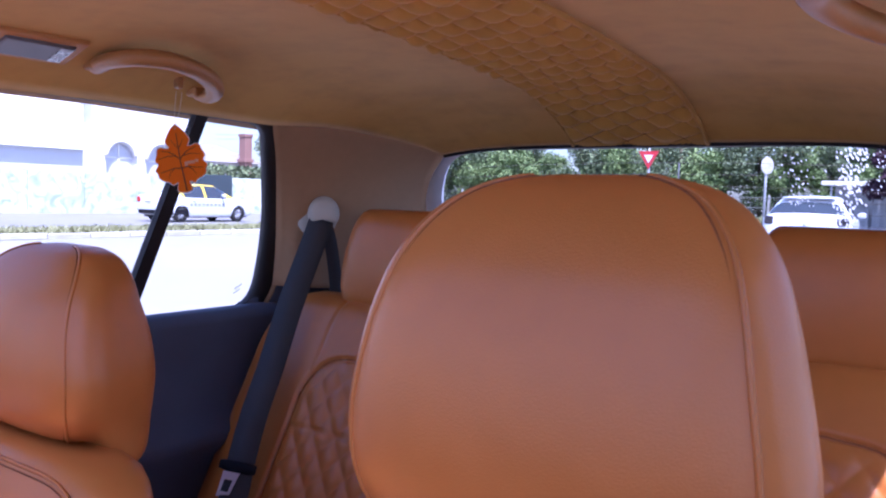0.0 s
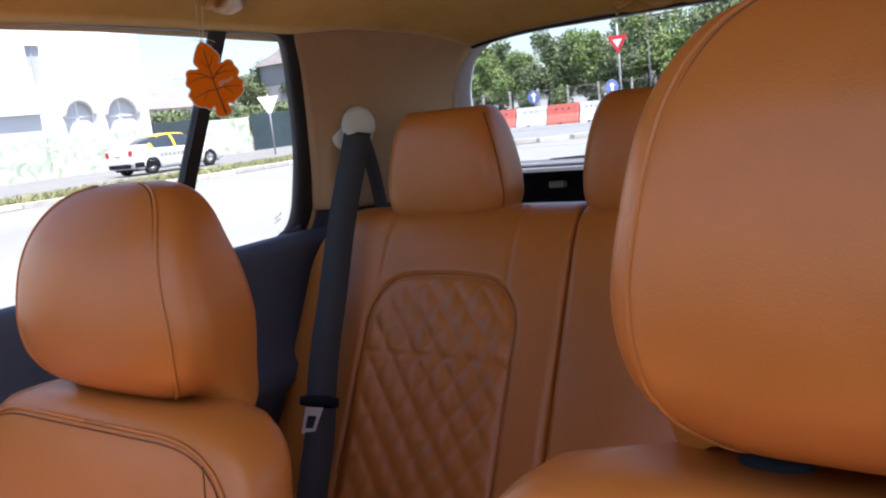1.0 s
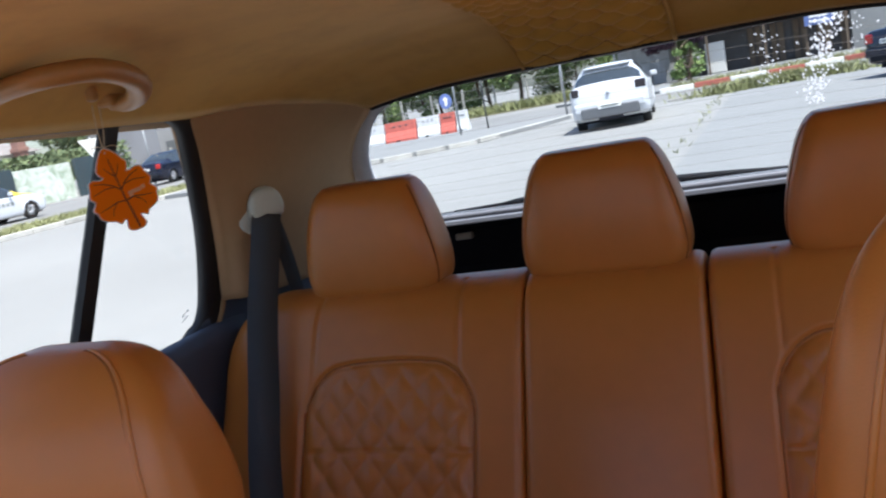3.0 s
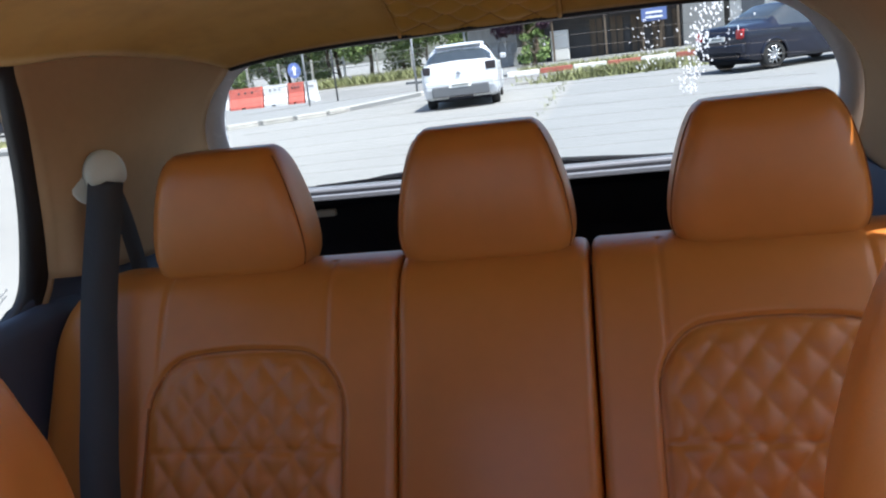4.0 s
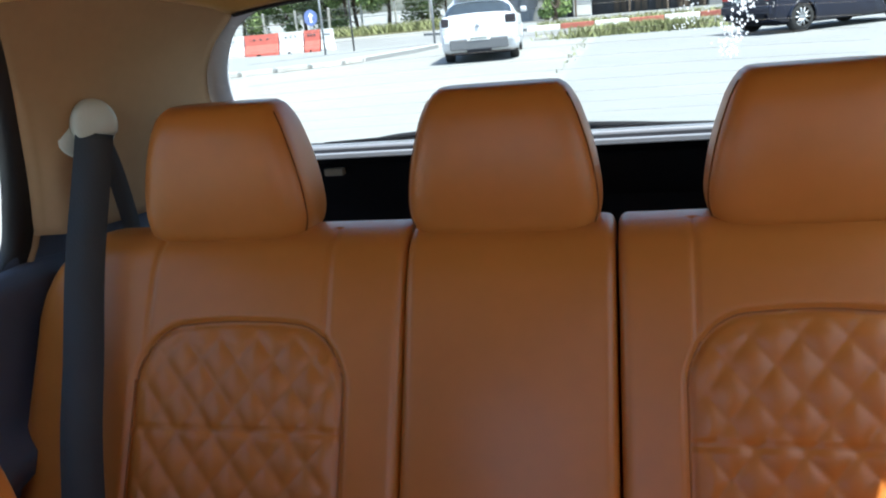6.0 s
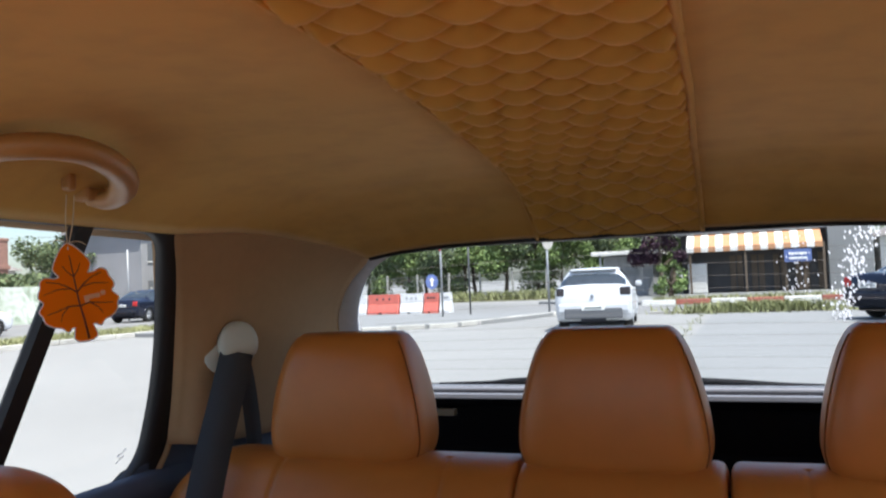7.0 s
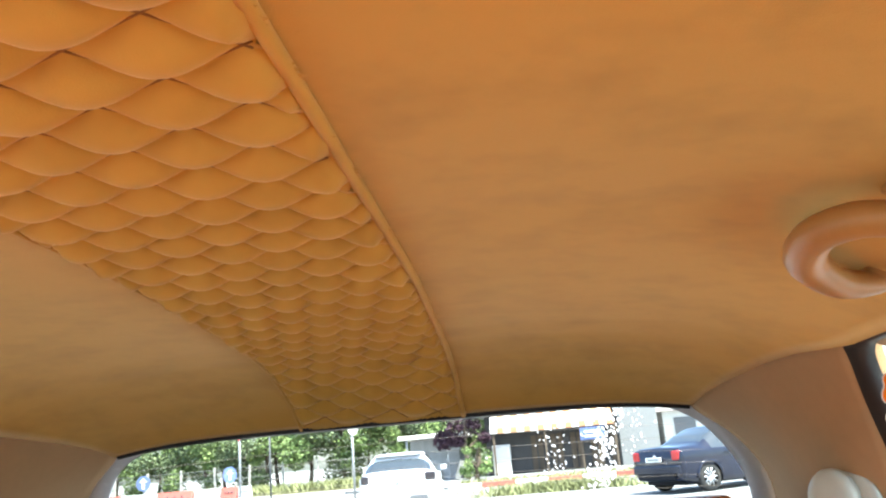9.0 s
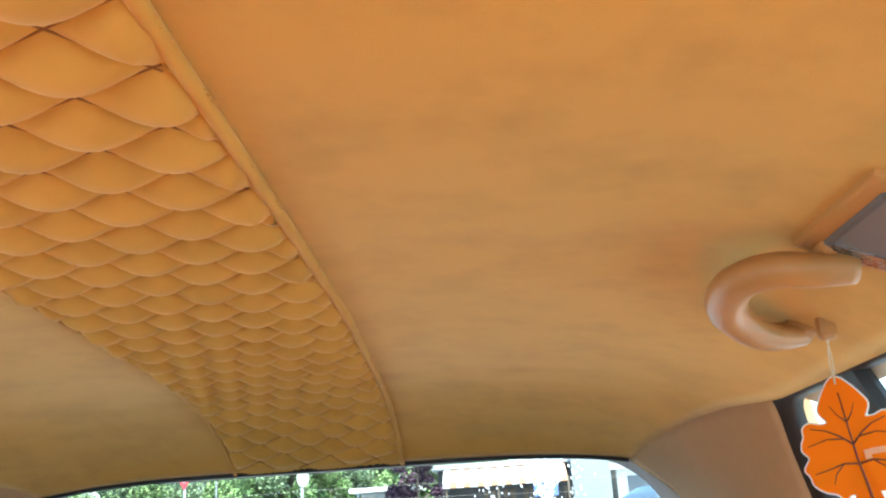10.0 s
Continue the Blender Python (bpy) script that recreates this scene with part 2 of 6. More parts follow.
def build_headliner():
    ys = np.linspace(-1.09, 0.347, 92)
    vs = []
    nx = 61
    for y in ys:
        w = table(ROOF, y)[0]
        for s in np.linspace(-1, 1, nx):
            vs.append((s * w, y, roof_at(s * w, y)))
    n = len(vs)
    top = [(x * 1.02, y, z + 0.03) for x, y, z in vs]
    fs = grid_faces(len(ys), nx)
    fs2 = [tuple(i + n for i in f) for f in fs]
    rim = []
    for i in range(len(ys) - 1):
        for j in (0, nx - 1):
            a, b = i * nx + j, (i + 1) * nx + j
            rim.append((a, b, b + n, a + n))
    for j in range(nx - 1):
        for i in (0, len(ys) - 1):
            a, b = i * nx + j, i * nx + j + 1
            rim.append((a, b, b + n, a + n))
    ob = mesh("ceiling", vs + top, fs + fs2 + rim, SUEDE, None, "tan suede headliner of a car with a quilted middle band", kind="structure", category="headliner")
    # quilted band
    # sewn lines: cells of about 6 by 8 cm, sewn slightly askew
    inv = np.linalg.inv(np.array([[0.031, -0.047], [0.037, 0.0205]]))
    band = [(-1.5, 0.075, 0.115), (-0.84, 0.0395, 0.1275), (-0.5, 0.0235, 0.1315), (-0.3, 0.015, 0.136), (0.0, -0.004, 0.141), (0.347, -0.0205, 0.1475)]
    to_xy = np.linalg.inv(inv)
    sub = 12
    steps = [(1 - math.cos(math.pi * k / sub)) / 2 * 0.75 + k / sub * 0.25 for k in range(sub)]
    vs, fs, index = [], [], {}

    def corner(i, j):
        if (i, j) not in index:
            a, b = i // sub + steps[i % sub], j // sub + steps[j % sub]
            x, y = to_xy @ (a, b)
            x, y = x + 0.094, y - 0.740
            cx, hw = table(band, y)
            puff = (abs(math.sin(math.pi * a)) * abs(math.sin(math.pi * b))) ** 0.72
            edge = smoothstep(1.0, 0.94, abs(x - cx) / hw)
            index[(i, j)] = len(vs)
            vs.append((x, y, roof_at(x, y) - 0.003 - 0.0142 * puff * smoothstep(0.352, 0.29, y) * (0.25 + 0.75 * edge)))
        return index[(i, j)]

    for ca in range(-16, 26):
        for cb in range(-22, 26):
            mx, my = to_xy @ (ca + 0.5, cb + 0.5)
            mx, my = mx + 0.094, my - 0.740
            if not (-1.17 < my < 0.40 and abs(mx - table(band, my)[0]) < 0.20):
                continue
            for k in range(sub):
                for q in range(sub):
                    i, j = ca * sub + k, cb * sub + q
                    a, b = ca + (k + 0.5) / sub, cb + (q + 0.5) / sub
                    x, y = to_xy @ (a, b)
                    x, y = x + 0.094, y - 0.740
                    cx, hw = table(band, y)
                    if -1.05 < y < 0.343 and abs(x - cx) < hw + 0.004:
                        fs.append((corner(i, j), corner(i + 1, j), corner(i + 1, j + 1), corner(i, j + 1)))
    mesh("quilted_band", vs, fs, SUEDE, ob, "diamond-quilted suede band")
    # sewn thread in the grooves of the quilting
    ps = []

    def inside(x, y):
        if not -1.04 < y < 0.335:
            return False
        cx, hw = table(band, y)
        return abs(x - cx) < hw - 0.003

    for axis in (0, 1):
        for k in range(-60, 61):
            run = []
            for u in np.arange(-60, 60, 0.1):
                ab = (k, u) if axis == 0 else (u, k)
                x, y = to_xy @ ab
                x, y = x + 0.094, y - 0.740
                if inside(x, y):
                    run.append(Vector((x, y, roof_at(x, y) - 0.0036)))
            if len(run) > 3:
                ps.append(tube(run, 0.0008, 4))
    v, f = merged(*ps)
    mesh("thread", v, f, THREAD, ob, "brown sewn thread")
    # piping along both sides of the band
    for sgn in (-1, 1):
        path = []
        for y in np.linspace(-1.05, 0.343, 74):
            cx, hw = table(band, y)
            x = cx + sgn * (hw + 0.003)
            path.append(Vector((x, y, roof_at(x, y) - 0.003)))
        v, f = tube(path, 0.0047 if sgn > 0 else 0.0034, 8)
        mesh("piping", v, f, SUEDE, ob, "suede piping")
    # thin dark lip along the rear edge
    path = [Vector((x, 0.349, roof_at(x, 0.347) + 0.001)) for x in np.linspace(-0.528, 0.528, 40)]
    v, f = tube(path, 0.006, 8)
    mesh("trim_rear_lip", v, f, RUBBER, None, "dark rubber lip over the rear window", kind="structure", category="trim")
    return ob


build_headliner()


# ---- pillars, side windows, doors ----
def glass_x(z):
    return 0.735 - 0.375 * (z - 1.126)


SIDE_OUTLINE = [(-0.98, 1.302), (-0.112, 1.286), (-0.026, 1.06), (-0.004, 0.872), (-0.98, 0.872)]


def loft(rows, nu, nv):
    """A smooth sheet through rows of points."""
    curves = [spline(r, nu) for r in rows]
    return [spline([c[i] for c in curves], nv) for i in range(nu)]


def side_wall(side):
    """Rear side of the cabin: pillar trim, door with its window, dark lower trim. side is -1 or 1."""
    tag = "left" if side < 0 else "right"
    dy = -0.008 if side < 0 else 0.025
    rows = [
        [(0.655, -0.105 + dy, 1.305), (0.628, 0.0 + dy * 0.6, 1.312), (0.590, 0.15, 1.303), (0.545, 0.350, 1.270)],
        [(0.648, -0.100 + dy, 1.286), (0.616, 0.0 + dy * 0.6, 1.289), (0.579, 0.15, 1.279), (0.531, 0.350, 1.245)],
        [(0.672, -0.068 + dy, 1.22), (0.640, 0.01 + dy * 0.8, 1.22), (0.615, 0.17, 1.20), (0.606, 0.400, 1.190)],
        [(0.702, -0.030 + dy, 1.12), (0.662, 0.03 + dy * 0.8, 1.12), (0.650, 0.20, 1.11), (0.665, 0.462, 1.120)],
        [(0.736, 0.002 + dy, 1.02), (0.690, 0.05 + dy * 0.8, 1.01), (0.675, 0.25, 1.00), (0.690, 0.530, 1.03)],
        [(0.770, 0.024 + dy, 0.925), (0.715, 0.07 + dy * 0.8, 0.92), (0.695, 0.30, 0.91), (0.695, 0.610, 0.935)],
    ]
    sheet = loft([[Vector((p[0] * side, p[1], p[2])) for p in r] for r in rows], 26, 26)
    vs = [p for row in sheet for p in row]
    n = len(vs)
    back = [p + Vector((side * 0.05, 0, 0.0)) for p in vs]
    fs = grid_faces(26, 26)
    rim = []
    for i in range(25):
        for j in (0, 25):
            a, b = i * 26 + j, (i + 1) * 26 + j
            rim.append((a, b, b + n, a + n))
            a, b = j * 26 + i, j * 26 + i + 1
            rim.append((a, b, b + n, a + n))
    mesh("wall_rear_pillar_" + tag, vs + back, fs + [tuple(i + n for i in f) for f in fs] + rim, PILLAR, None,
         "tan cloth trim of the rear roof pillar", kind="structure", category="pillar trim")
    # door window
    idx = {-1: "window_1", 1: "window_2"}[side]
    poly = rounded_poly([(a + dy, b) for a, b in SIDE_OUTLINE], [0.05, 0.035, 0.10, 0.075, 0.05], 8)

    def ring(loops, mat, name, parent, label):
        m = len(loops[0][0])
        v = []
        for pts, inset in loops:
            v += [(side * (glass_x(p.y) - inset), p.x, p.y) for p in pts]
        f = []
        for k in range(len(loops)):
            k2 = (k + 1) % len(loops)
            for i in range(m):
                f.append((k * m + i, k * m + (i + 1) % m, k2 * m + (i + 1) % m, k2 * m + i))
        return mesh(name, v, f, mat, parent, label)

    win = thing(idx, "side window of the car in a black rubber frame", "window")
    win["kind"] = "structure"
    ring([(poly, -0.004), (poly, 0.012), (offset_poly(poly, 0.008), 0.020), (offset_poly(poly, 0.034), 0.030), (offset_poly(poly, 0.040), 0.020), (offset_poly(poly, 0.040), -0.02)],
         RUBBER, "window_frame", win, "black rubber and plastic window frame")
    ring([(offset_poly(poly, 0.036), 0.031), (offset_poly(poly, 0.044), 0.036), (offset_poly(poly, 0.050), 0.030), (offset_poly(poly, 0.050), 0.0), (offset_poly(poly, 0.036), 0.0)],
         PILLAR, "window_trim", win, "thin tan welt round the frame")
    pane = offset_poly(poly, 0.004)
    m = len(pane)
    v = [(side * glass_x(p.y), p.x, p.y) for p in pane] + [(side * (glass_x(p.y) + 0.004), p.x, p.y) for p in pane]
    v += [(side * glass_x(1.09), -0.5, 1.09), (side * (glass_x(1.09) + 0.004), -0.5, 1.09)]
    f = [(i, (i + 1) % m, 2 * m) for i in range(m)] + [(m + i, m + (i + 1) % m, 2 * m + 1) for i in range(m)] + [(i, (i + 1) % m, m + (i + 1) % m, m + i) for i in range(m)]
    g = mesh("pane", v, f, GLASS, win, "clear glass", smooth=False)
    g.visible_shadow = False
    # upright bar between the drop glass and the quarter light
    a0, a1 = Vector((0, -0.280, 1.300)), Vector((0, -0.348, 0.862))
    v = []
    for p, w in ((a0, 0.016), (a1, 0.019)):
        for dy, dx in ((-w, 0.0), (-w * 0.85, 0.012), (w * 0.85, 0.012), (w, 0.0), (w * 0.8, -0.008), (-w * 0.8, -0.008)):
            v.append((side * (glass_x(p.z) - dx), p.y + dy, p.z))
    f = [(i, (i + 1) % 6, 6 + (i + 1) % 6, 6 + i) for i in range(6)] + [tuple(range(6)), tuple(range(6, 12))]
    mesh("divider_bar", v, f, RUBBER, win, "black upright divider bar", smooth=False)
    # door lining
    prof = [(0.835, 0.870), (0.800, 0.884), (0.780, 0.878), (0.772, 0.852), (0.776, 0.78), (0.772, 0.66), (0.715, 0.63), (0.715, 0.60), (0.748, 0.57), (0.74, 0.30), (0.80, 0.28), (0.86, 0.30), (0.88, 0.60), (0.868, 0.84)]
    k = len(prof)
    for nm, a, b, lb in (("door_1" if side < 0 else "door_2", -1.02, 0.10, "dark blue-black plastic lining of the closed rear door"),
                         ("door_4" if side < 0 else "door_5", -1.98, -1.06, "dark blue-black lining of the closed front door")):
        ys = np.linspace(a, b, 14)
        v = [(side * x, y, z) for y in ys for x, z in prof]
        f = [(i * k + j, i * k + (j + 1) % k, (i + 1) * k + (j + 1) % k, (i + 1) * k + j) for i in range(len(ys) - 1) for j in range(k)]
        f += [tuple(range(k)), tuple((len(ys) - 1) * k + j for j in range(k))]
        mesh(nm, v, f, NAVY, None, lb, kind="structure", category="door", smooth=True)
    # roof rail above the door, front pillars
    v, f = tube([Vector((side * p[0], p[1], p[2])) for p in [(0.70, -0.10, 1.312), (0.70, -0.5, 1.325), (0.69, -1.0, 1.325), (0.67, -1.15, 1.315), (0.66, -1.24, 1.300), (0.72, -1.75, 1.10), (0.77, -2.25, 0.92)]], 0.035, 8)
    mesh("wall_roof_rail_" + tag, v, f, PILLAR, None, "tan lined roof rail and front pillar of the car", kind="structure", category="roof rail")
    v, f = tube([Vector((side * p[0], p[1], p[2])) for p in [(0.695, -1.00, 1.315), (0.755, -1.03, 1.08), (0.80, -1.05, 0.87)]], 0.045, 10)
    mesh("wall_middle_pillar_" + tag, v, f, PILLAR, None, "tan middle roof pillar of the car", kind="structure", category="pillar")
    # dark lower trim beside the seat and round the boot
    rows = [
        [(0.800, 0.015, 0.905), (0.770, 0.07, 0.930), (0.705, 0.30, 0.915), (0.672, 0.64, 0.938)],
        [(0.802, -0.07, 0.865), (0.790, 0.05, 0.87), (0.690, 0.30, 0.86), (0.660, 0.66, 0.89)],
        [(0.802, -0.20, 0.66), (0.790, 0.00, 0.66), (0.60, 0.30, 0.60), (0.60, 0.68, 0.60)],
        [(0.790, -0.40, 0.36), (0.780, -0.20, 0.36), (0.56, 0.30, 0.40), (0.56, 0.68, 0.40)],
    ]
    sheet = loft([[Vector((p[0] * side, p[1], p[2])) for p in r] for r in rows], 16, 16)
    vs = [p for row in sheet for p in row]
    mesh("wall_side_trim_" + tag, vs + [p + Vector((side * 0.04, 0, -0.01)) for p in vs], grid_faces(16, 16) + grid_faces(16, 16, 256), NAVY, None,
         "dark blue-black plastic side trim", kind="structure", category="side trim")


side_wall(-1)
side_wall(1)

# ---- rear window and tailgate ----
REAR = rounded_poly([(-0.54, 0.0), (0.54, 0.0), (0.672, 0.19), (0.672, 0.425), (-0.672, 0.425), (-0.672, 0.19)], [0.10, 0.10, 0.12, 0.06, 0.06, 0.12], 8)


def rear_point(u, d, lift=0.0):
    """A place on the sloping rear window: u across, d down the slope, lift outwards."""
    s = d / 0.425
    return Vector((u, 0.352 + 0.268 * s + 0.012 * math.sin(math.pi * s) + 0.768 * lift, 1.262 - 0.014 * (u / 0.5) ** 2 * (1 - s) - 0.329 * s + 0.64 * lift))


def build_rear():
    win = thing("window_3", "sloping rear window of the car", "window")
    win["kind"] = "structure"
    side_in = [Vector((p.x * 0.968, p.y)) for p in REAR]
    loops = [(side_in, 0.012), (offset_poly(REAR, 0.030), 0.008), (offset_poly(REAR, 0.05), 0.02), (offset_poly(REAR, 0.05), 0.04), (side_in, 0.026)]
    m = len(REAR)
    v = [rear_point(p.x, p.y, l) for pts, l in loops for p in pts]
    f = [(k * m + i, k * m + (i + 1) % m, ((k + 1) % 5) * m + (i + 1) % m, ((k + 1) % 5) * m + i) for k in range(5) for i in range(m)]
    low = [q for q in f if all(REAR[a % m].y > 0.40 for a in q)]
    mesh("window_frame", v, [q for q in f if q not in low], CARPAINT, win, "white painted tailgate edge")
    mesh("lower_edge", v, low, STRIP, win, "dark grey lower edge of the tailgate opening")
    v, f = [], []
    for lift in (0.020, 0.024):
        o = len(v)
        for q in (1.0, 0.75, 0.5, 0.25):
            v += [rear_point(p.x * q, 0.21 + (p.y - 0.21) * q, lift) for p in REAR]
        v.append(rear_point(0, 0.21, lift))
        f += [(o + k * m + i, o + k * m + (i + 1) % m, o + (k + 1) * m + (i + 1) % m, o + (k + 1) * m + i) for k in range(3) for i in range(m)]
        f += [(o + 3 * m + i, o + 3 * m + (i + 1) % m, o + 4 * m) for i in range(m)]
    f += [(i, (i + 1) % m, 4 * m + 1 + (i + 1) % m, 4 * m + 1 + i) for i in range(m)]
    g = mesh("pane", v, f, REARGLASS, win, "clear rear glass")
    g.visible_shadow = False
    # heating wires baked on the inside of the glass
    for k in range(11):
        d = 0.055 + 0.031 * k
        half = 0.53 + 0.10 * min(1.0, d / 0.2) - 0.03
        v, f = tube([rear_point(-half + 2 * half * q / 20, d, 0.0185) for q in range(21)], 0.0004, 4)
        mesh("heater_wire", v, f, HEATER, win, "thin grey heating wire")
    # tailgate lining below the glass
    gate = thing("door_3", "black plastic tailgate lining under the rear window", "tailgate")
    gate["kind"] = "structure"
    prof = [(0.595, 0.923), (0.612, 0.918), (0.640, 0.905), (0.652, 0.895), (0.668, 0.80), (0.67, 0.40), (0.74, 0.40), (0.74, 0.938), (0.66, 0.950), (0.625, 0.936)]
    xs = np.linspace(-0.71, 0.71, 16)
    k = len(prof)
    v = [(x, y, z) for x in xs for y, z in prof]
    f = [(i * k + j, i * k + (j + 1) % k, (i + 1) * k + (j + 1) % k, (i + 1) * k + j) for i in range(15) for j in range(k)]
    f += [tuple(range(k)), tuple(15 * k + j for j in range(k))]
    mesh("panel", v, f, BLACK, gate, "black plastic panel", smooth=False)
    boxpart("edge_strip", (-0.62, 0.62, 0.598, 0.612, 0.922, 0.934), STRIP, gate, "grey painted strip under the glass", 0.002)
    boxpart("catch", (-0.506, -0.460, 0.636, 0.659, 0.876, 0.893), CREAM, gate, "small pale catch", 0.003)
    # rear wiper lying along the foot of the glass
    wip = thing("rear_wiper", "black rear wiper lying along the foot of the window", "wiper")
    v, f = tube(spline([rear_point(-0.50, 0.432, 0.034), rear_point(-0.36, 0.427, 0.036), rear_point(-0.20, 0.421, 0.04), rear_point(0.0, 0.423, 0.042), rear_point(0.24, 0.432, 0.036), rear_point(0.46, 0.440, 0.032)], 17), [0.004] * 4 + [0.008] * 9 + [0.006] * 4, 6)
    mesh("arm", v, f, BLACK, wip)
    v, f = tube(spline([rear_point(-0.52, 0.436, 0.030), rear_point(-0.2, 0.432, 0.030), rear_point(0.10, 0.435, 0.030)], 8), 0.004, 6)
    mesh("blade", v, f, RUBBER, wip)
    # boot floor
    boxpart("floor_boot", (-0.60, 0.60, 0.10, 0.67, 0.36, 0.40), BLACK, None, "dark carpeted boot floor")["kind"] = "structure"


build_rear()

# ---- plain closing parts of the shell ----
for nm, d, mt, lb in (
    ("floor", (-0.80, 0.80, -2.45, 0.10, 0.20, 0.26), BLACK, "dark carpeted cabin floor"),
    ("wall_dashboard", (-0.76, 0.76, -2.40, -1.86, 0.30, 0.86), NAVY, "plain dark dashboard below the windscreen"),
):
    o = boxpart(nm, d, mt, None, lb, 0.03)
    o["kind"] = "structure"


# unseen bonnet, added and kept dark so little light bounces onto the headliner
v = [(s * (0.70 - 0.05 * k / 6) * q, -2.30 - 0.19 * k, 0.89 - 0.006 * k * k + 0.03 * (1 - q * q)) for k in range(7) for s, q in ((-1, 1), (-1, 0.66), (-1, 0.33), (1, 0.0), (1, 0.33), (1, 0.66), (1, 1))]
v += [(x, y, z - 0.03) for x, y, z in v]
mesh("wall_bonnet", v, grid_faces(7, 7) + grid_faces(7, 7, 49), PAINT_BONNET, None, "unseen bonnet, added dark to limit bounced light", kind="structure", category="bonnet")


# ---- rear bench ----
SEAT = [(0.36, -0.315), (0.55, -0.210), (0.66, -0.150), (0.76, -0.095), (0.84, -0.052), (0.878, -0.028)]


def bench_profile(n):
    """Points and normals up the front of the backrest, over its top and down behind."""
    keys = [Vector((y, z)) for z, y in SEAT] + [Vector((0.002, 0.906)), Vector((0.045, 0.918)), Vector((0.095, 0.910)), Vector((0.125, 0.87)), Vector((0.115, 0.70)), Vector((0.06, 0.40))]
    pts = spline([Vector((p.x, p.y, 0)) for p in keys], n)
    out = []
    for i, p in enumerate(pts):
        t = (pts[min(i + 1, n - 1)] - pts[max(i - 1, 0)]).normalized()
        out.append((Vector((0, p.x, p.y)), Vector((0, -t.y, t.x))))
    return out


def quilt(u, w, cell):
    a, b = u / cell + w / cell, u / cell - w / cell
    return (abs(math.sin(math.pi * a)) * abs(math.sin(math.pi * b))) ** 0.5


def inset_panel(x, z, x0, x1, top, r):
    """Signed distance to the rounded panel outline (negative inside)."""
    cx, hw = (x0 + x1) / 2, (x1 - x0) / 2
    arch = top - 0.016 * ((x - cx) / hw) ** 2
    dx, dz = abs(x - cx) - hw + r, z - arch + r
    return math.hypot(max(dx, 0), max(dz, 0)) + min(max(dx, dz), 0) - r


def bench_section(name, x0, x1, parent, label, panel=None, outer=0):
    """One upholstered part of the backrest. outer: the side on which it rolls back to the door."""
    nu, nv = int((x1 - x0) / 0.0040) + 2, 250
    prof = bench_profile(nv)
    vs = []
    for i in range(nu):
        s = i / (nu - 1)
        x = x0 + (x1 - x0) * s
        for j, (p, nrm) in enumerate(prof):
            d = 0.0
            e0, e1 = x - x0, x1 - x
            for e, sd in ((e0, -1), (e1, 1)):
                r = 0.12 if sd == outer else 0.016
                k = max(0, 1 - e / r)
                d -= (0.045 if sd == outer else 0.013) * (1 - math.sqrt(max(0, 1 - k ** 2)))
            drop = 0.0
            if outer:
                e = e0 if outer < 0 else e1
                drop = 0.035 * max(0, 1 - e / 0.13) ** 2
            front = j < nv * 0.62
            if front:
                d += 0.008 * math.sin(math.pi * s) * smoothstep(0.95, 0.7, p.z)
            if panel and front:
                q = inset_panel(x, p.z, *panel)
                if q < 0:
                    d += 0.0060 * quilt(x - (panel[0] + panel[1]) / 2, p.z * 0.92, 0.058) * smoothstep(0, 0.03, -q) - 0.004
                    d -= 0.004 * math.exp(-((p.z - 0.667) / 0.004) ** 2)
                d -= 0.006 * math.exp(-(q / 0.005) ** 2)
                if p.z > panel[2] - 0.05:
                    for sx in (panel[0] + 0.015, panel[1] - 0.03):
                        d -= 0.003 * math.exp(-((x - sx) / 0.004) ** 2)
            d += 0.0012 * noise.noise(Vector((x * 9, p.y * 9, p.z * 9)))
            q = p + nrm * d
            vs.append((x, q.y, q.z - drop * smoothstep(0.80, 0.93, p.z)))
    fs = grid_faces(nu, nv)
    fs.append(tuple(range(nv)))
    fs.append(tuple((nu - 1) * nv + j for j in range(nv)))
    ob = mesh(name, vs, fs, LEATHER, parent, label)
    if panel:
        # dark sewn line round the quilted panel, lying in its groove
        top_n = int(nv * 0.62)

        def on_front(x, z):
            i = min(nu - 1, max(0, round((x - x0) / (x1 - x0) * (nu - 1))))
            j = min(range(top_n - 1), key=lambda q: abs((vs[i * nv + q][2] + vs[i * nv + q + 1][2]) / 2 - z))
            za, zb = vs[i * nv + j][2], vs[i * nv + j + 1][2]
            w = max(0.0, min(1.0, (z - za) / max(1e-6, zb - za)))
            return Vector((x, vs[i * nv + j][1] * (1 - w) + vs[i * nv + j + 1][1] * w, z))

        px0, px1, top, r = panel
        line = [(px0, 0.46 + 0.03 * k) for k in range(int((top - r - 0.46) / 0.03) + 1)]
        cxm, hw = (px0 + px1) / 2, (px1 - px0) / 2
        arch = lambda x: top - 0.016 * ((x - cxm) / hw) ** 2
        for k in range(9):
            a = math.pi * (1 - k / 16)
            x = px0 + r + r * math.cos(a)
            line.append((x, arch(x) - r + r * math.sin(a)))
        line += [(px0 + r + (px1 - px0 - 2 * r) * k / 10, arch(px0 + r + (px1 - px0 - 2 * r) * k / 10)) for k in range(1, 10)]
        for k in range(9):
            a = math.pi / 2 * (1 - k / 8)
            x = px1 - r + r * math.cos(a)
            line.append((x, arch(x) - r + r * math.sin(a)))
        line += [(px1, top - r - 0.03 - 0.03 * k) for k in range(int((top - r - 0.46) / 0.03))]
        v, f = tube([on_front(x, z) for x, z in [(q.x, q.y) for q in spline([Vector((a, b, 0)) for a, b in line], 120)]], 0.0015, 6, up=Vector((0, 1, 0)))
        mesh("panel_seam", v, f, SEAM, ob, "dark sewn panel seam")
    return ob


